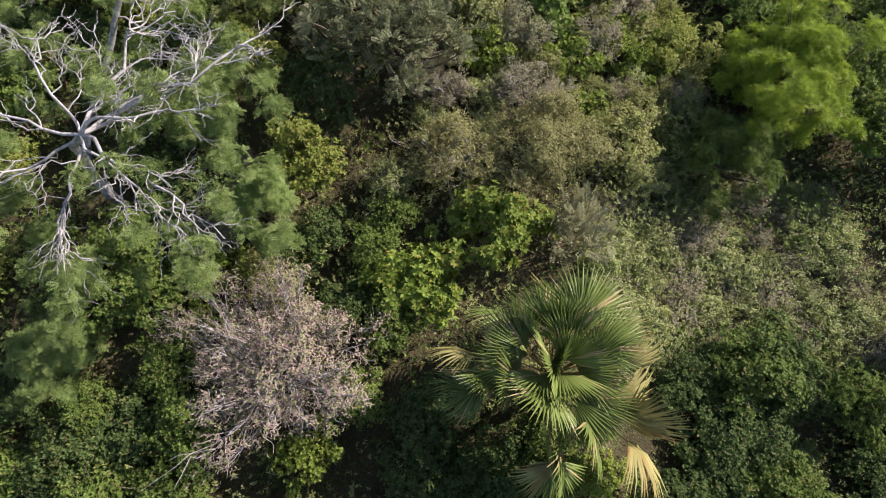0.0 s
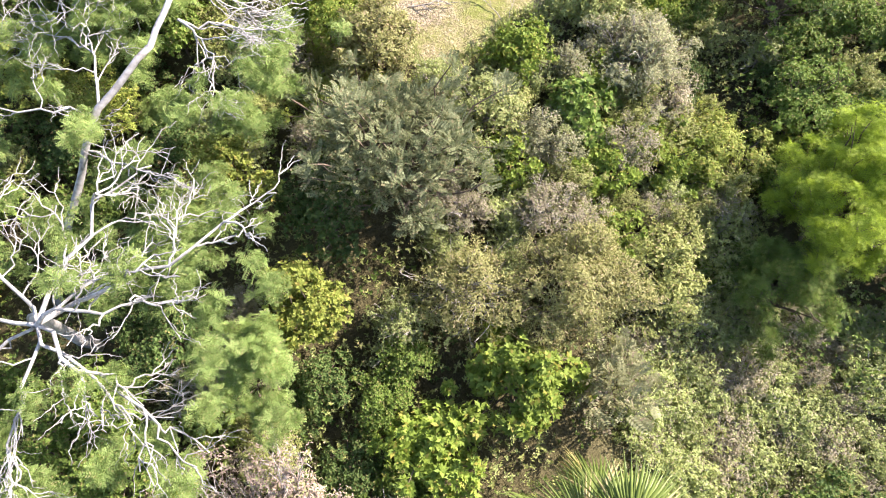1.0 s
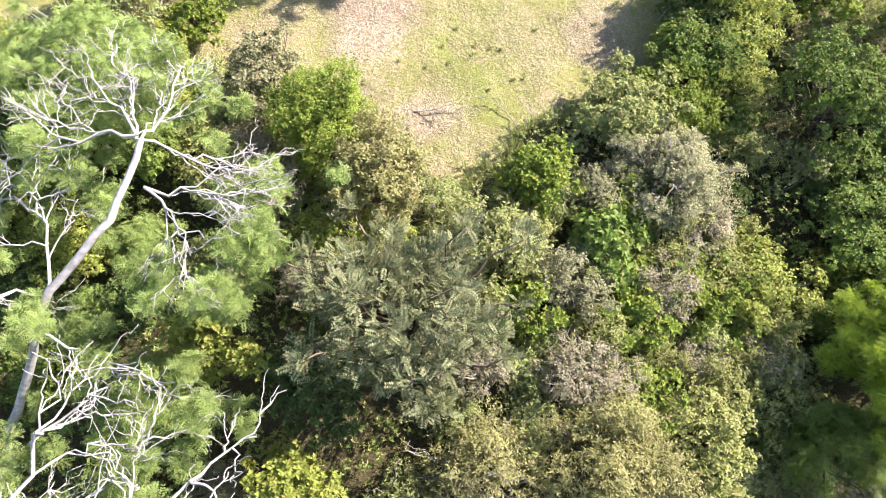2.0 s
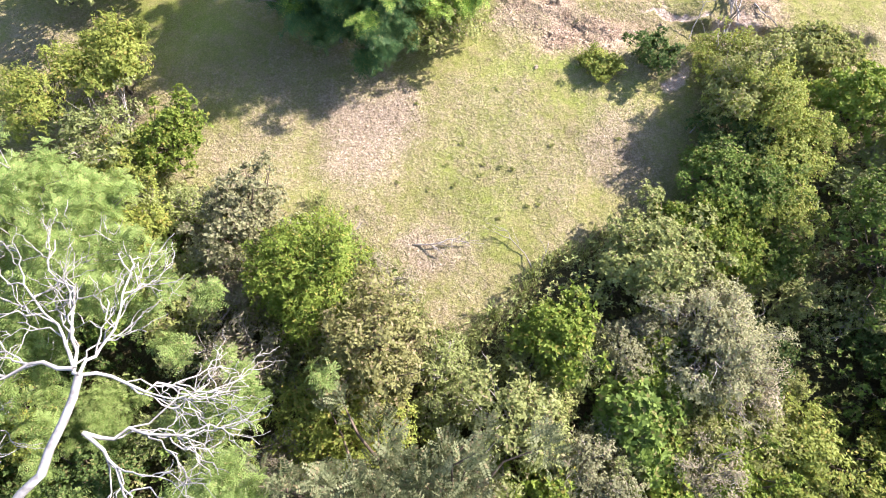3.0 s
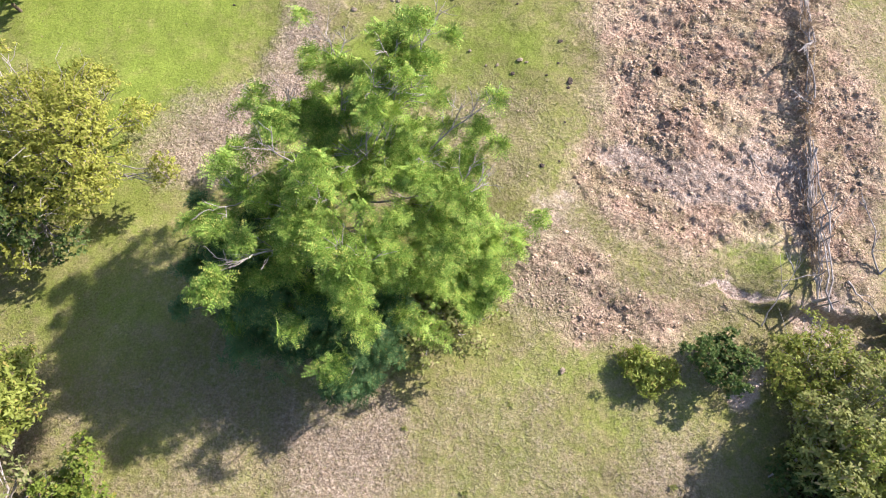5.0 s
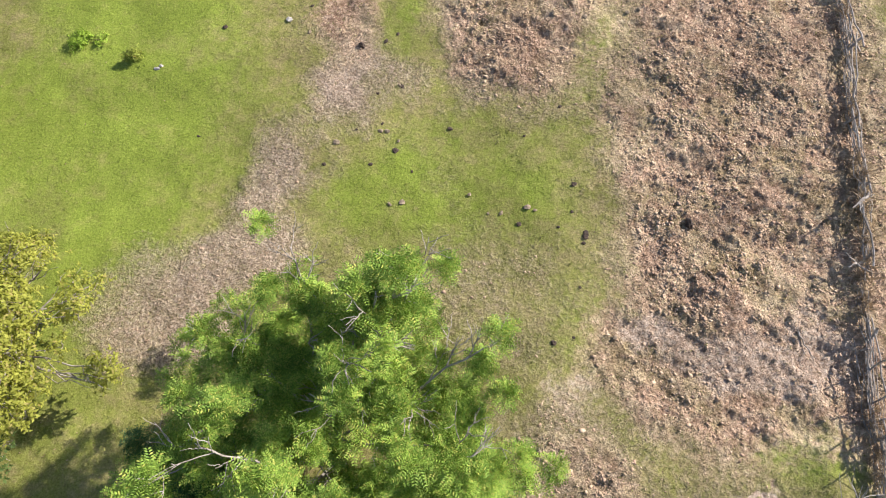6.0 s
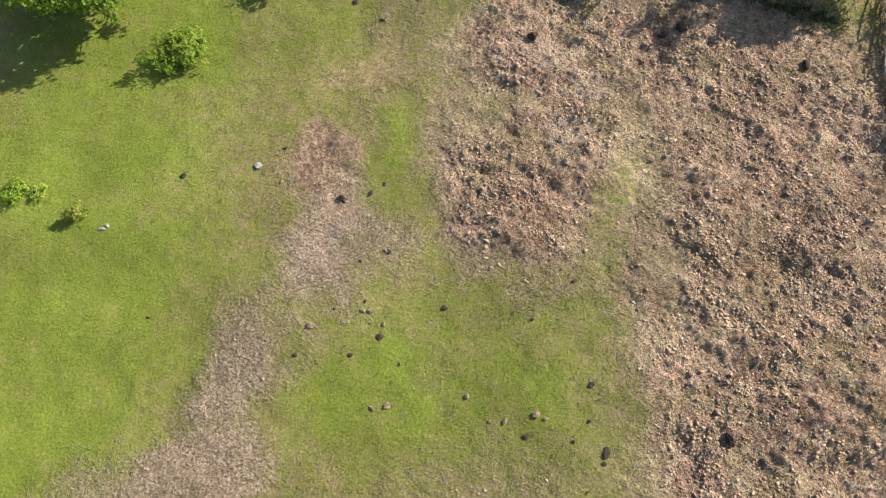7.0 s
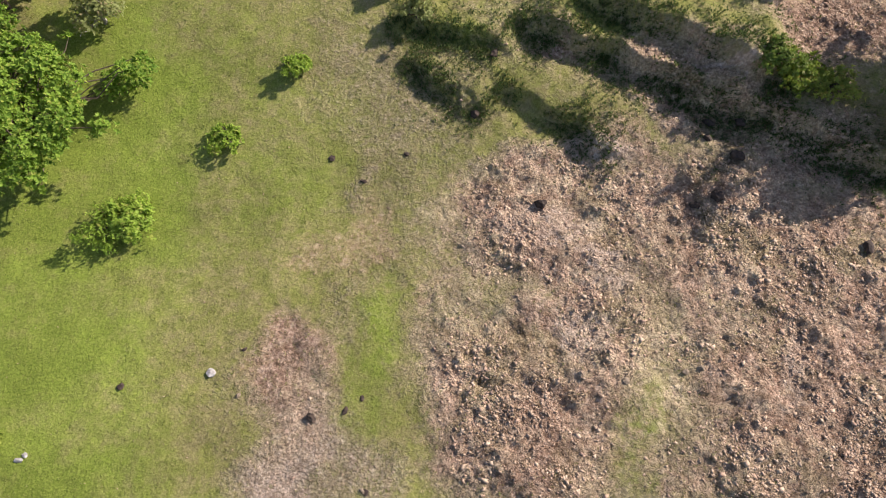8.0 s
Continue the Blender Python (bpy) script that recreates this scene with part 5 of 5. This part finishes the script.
def branch(name, label, a, b, r, seed, forks=4, mat="dead", lift=0.0):
    """A fallen or leaning dead branch with side twigs."""
    rng = np.random.default_rng(seed)
    a = np.array((*a[:2], ground_at(*a[:2]) + (a[2] if len(a) > 2 else 0.02)))
    b = np.array((*b[:2], ground_at(*b[:2]) + (b[2] if len(b) > 2 else 0.04)))
    way = crooked(rng, a, b, 0.10, 8)
    v, f = tube_arrays(way - a, np.linspace(r, r * 0.4, 8), 6)
    ob = new(name, mesh_np(name, v, f, BARK[mat]))
    ob.location = a
    tagged(ob, label, "branch")
    for _ in range(forks):
        s = way[rng.integers(2, 7)]
        d = (b - a) / np.linalg.norm(b - a) + rng.normal(0, 0.6, 3) * np.array([1, 1, 0.3]) + np.array([0, 0, lift])
        e = s + d / np.linalg.norm(d) * np.linalg.norm(b - a) * rng.uniform(0.25, 0.5)
        e[2] = max(e[2], ground_at(e[0], e[1]) + 0.02)
        v, f = tube_arrays(crooked(rng, s, e, 0.12, 5) - a, np.linspace(r * 0.5, r * 0.2, 5), 5)
        put("twig", mesh_np("twig", v, f, BARK[mat]), ob)


branch("dead_branch", "thin bare dead branch standing in the meadow grass", (2.2, 19.2), (1.3, 20.4, 0.25), 0.018, 501)
branch("dead_branch", "thin forked dead twig at the scrub's edge", (2.25, 19.25), (2.45, 19.9, 0.5), 0.015, 502, 2)
branch("dead_branch", "heap of grey twigs lying in the dry grass", (-0.9, 20.05), (0.5, 20.05, 0.08), 0.02, 503, 12)
branch("dead_branch", "grey twigs on the turf beside the shrubs", (-2.7, 19.9), (-2.2, 20.5, 0.3), 0.015, 504, 6)
branch("dead_branch", "bleached stick lying on bare soil", (7.35, 30.5), (7.7, 30.0), 0.02, 505, 1)
branch("dead_branch", "leaning dead pole by the broken fence", (9.7, 27.5), (9.3, 29.0, 0.7), 0.022, 506, 4)
branch("dead_branch", "leaning forked dead pole by the broken fence", (9.72, 27.5), (10.0, 28.4, 0.6), 0.022, 507, 3)
branch("dead_branch", "bleached branch lying on the bank", (8.9, 27.3), (9.4, 26.6, 0.1), 0.025, 508, 3)
branch("dead_branch", "bare crooked branch above the gully", (7.0, 26.4), (7.5, 27.5, 0.7), 0.016, 509, 5)
branch("dead_branch", "long pale branch across the fence's end", (8.2, 26.8), (8.7, 28.9, 0.7), 0.022, 510, 6)
branch("dead_branch", "bare forked branch thrust out of the brush fence", (9.1, 33.3, 0.3), (8.6, 32.9, 0.45), 0.035, 511, 4)
branch("dead_branch", "bare white branch across the fence's foot", (8.9, 31.6, 0.2), (8.4, 31.9, 0.35), 0.025, 512, 5)
branch("dead_branch", "dead branches at the gully shrub's foot", (6.6, 23.3), (7.3, 23.8, 0.7), 0.02, 513, 7)
branch("dead_branch", "fallen forked branch at the thicket's corner", (6.9, 21.5), (7.9, 22.2, 0.3), 0.035, 514, 6)


# ---------------- stones, dung and weeds of the pasture ----------------
def lump(name, label, category, x, y, r, mat, seed, flat=0.6, group=""):
    """A rough stone or clod, half sunk."""
    rng = np.random.default_rng(seed)
    bm = bmesh.new()
    bmesh.ops.create_icosphere(bm, subdivisions=1 if mat is not DUNG else 2, radius=1.0)
    stretch = rng.uniform(0.65, 1.35, 2)
    for v in bm.verts:
        k = 1 + 0.55 * (noise.noise(v.co * 1.3 + Vector((seed, 0, 0)))) + 0.12 * noise.noise(v.co * 3.1 + Vector((0, seed, 0)))
        v.co = Vector((v.co.x * stretch[0], v.co.y * stretch[1], v.co.z * flat)) * (k * r)
    me = bpy.data.meshes.new(name)
    bm.to_mesh(me)
    bm.free()
    me.materials.append(mat)
    ob = new(name, me)
    ob.location = (x, y, ground_at(x, y) + r * flat * 0.35)
    ob.rotation_euler = (0, 0, rng.uniform(0, 6.28))
    tagged(ob, label, category, group)


STONES = [
    (0.99, 33.19), (1.28, 33.19), (1.86, 33.32), (2.04, 33.24), (0.57, 33.66), (-1.25, 33.42), (-0.97, 33.47), (-2.56, 35.0), (-1.53, 35.31), (-1.38, 35.3), (-1.09, 35.05),
    (3.51, 38.43), (4.89, 38.68), (4.62, 38.62), (-3.48, 38.17), (-1.13, 36.6), (2.5, 25.39), (3.59, 30.4),
]
for k, (x, y) in enumerate(STONES):
    lump("stone", "tan field stone lying in the grass", "stone", x, y, 0.05 + 0.03 * ((k * 7) % 5) / 4, STONE, 600 + k, 0.55, "stones in the pasture")
for k, (x, y) in enumerate([(-4.03, 38.57), (-7.17, 37.02), (-7.07, 37.1)]):
    lump("stone", "pale grey stone lying on green turf", "stone", x, y, 0.09 - 0.02 * k, PALE, 640 + k, 0.5, "stones in the pasture")
# Dark lumps in place of tan stones, coloured for the stones' dark shadows.
DARK_STONE_LUMPS = [
    (-1.5, 35.51), (0.13, 35.39), (1.87, 35.13), (-2.11, 35.34), (-1.16, 34.79), (-2.81, 34.41), (-1.73, 34.42), (-0.76, 34.26), (2.95, 33.86), (2.86, 33.19), (2.54, 32.83), (3.12, 32.61),
    (1.67, 32.92), (-1.06, 36.58), (-1.65, 36.37), (-1.51, 37.93), (-1.22, 38.15), (-5.85, 35.14), (-5.63, 38.29), (2.75, 35.9), (2.92, 31.46), (2.72, 30.4), (2.3, 30.28), (3.14, 32.68),
    (3.07, 32.45), (-2.11, 42.89), (-0.57, 43.0), (-3.47, 39.0), (7.5, 38.26), (-1.43, 42.41), (0.94, 42.09),
]
for k, (x, y) in enumerate(DARK_STONE_LUMPS):
    lump("cow_pat", "small dark lump for a tan stone with its dark shadow", "cow pat", x, y, 0.036 + 0.028 * ((k * 5) % 7) / 6, DUNG, 660 + k, 0.45, "cow pats")
# Dung lumps; the last stands for a hole, drawn as a dark lump.
CLODS = [
    (2.17, 41.92, 0.17), (0.84, 43.85, 0.12), (1.25, 45.1, 0.10), (6.11, 42.8, 0.17), (5.7, 43.67, 0.12), (6.32, 43.64, 0.11), (5.58, 43.26, 0.12), (5.21, 41.86, 0.10), (5.64, 42.03, 0.12),
    (2.47, 47.07, 0.12), (5.46, 47.11, 0.10), (8.33, 40.93, 0.12), (-2.11, 37.8, 0.10), (5.4, 32.88, 0.14),
]
for k, (x, y, r) in enumerate(CLODS):
    lump("cow_dung", "dark brown lump for dung and for one hole on the dry slope", "dung", x, y, r * 0.85, DUNG, 720 + k, 0.75, "dung lumps")
WEEDS = [
    (-0.54, 21.6), (0.94, 22.34), (0.86, 22.01), (1.38, 22.24), (1.69, 22.19), (2.02, 21.12), (2.34, 21.15), (0.13, 21.72), (0.35, 22.95), (1.29, 20.75), (-0.08, 22.31), (1.34, 24.69),
    (-2.39, 21.06), (-1.34, 21.79), (2.8, 22.88), (5.28, 22.55), (4.62, 23.09), (5.65, 21.08), (-0.89, 24.19),
]
for k, (x, y) in enumerate(WEEDS):
    rng = np.random.default_rng(760 + k)
    count = 16
    p = np.stack([rng.normal(0, 0.035, count), rng.normal(0, 0.025, count), rng.uniform(0, 0.03, count)], -1)
    v, f = scatter(rosette(5, 0.045, 0.02, 30, k), p, rng.normal(0, 0.4, (count, 3)) + np.array([0, 0, 1.0]), rng.uniform(0.7, 1.3, count), rng)
    ob = new("weed", mesh_np("weed", v, f, LEAF["olive"]))
    ob.location = (x, y, ground_at(x, y))
    tagged(ob, "small olive-green weed tuft in the meadow", "weed", "weeds in the meadow")
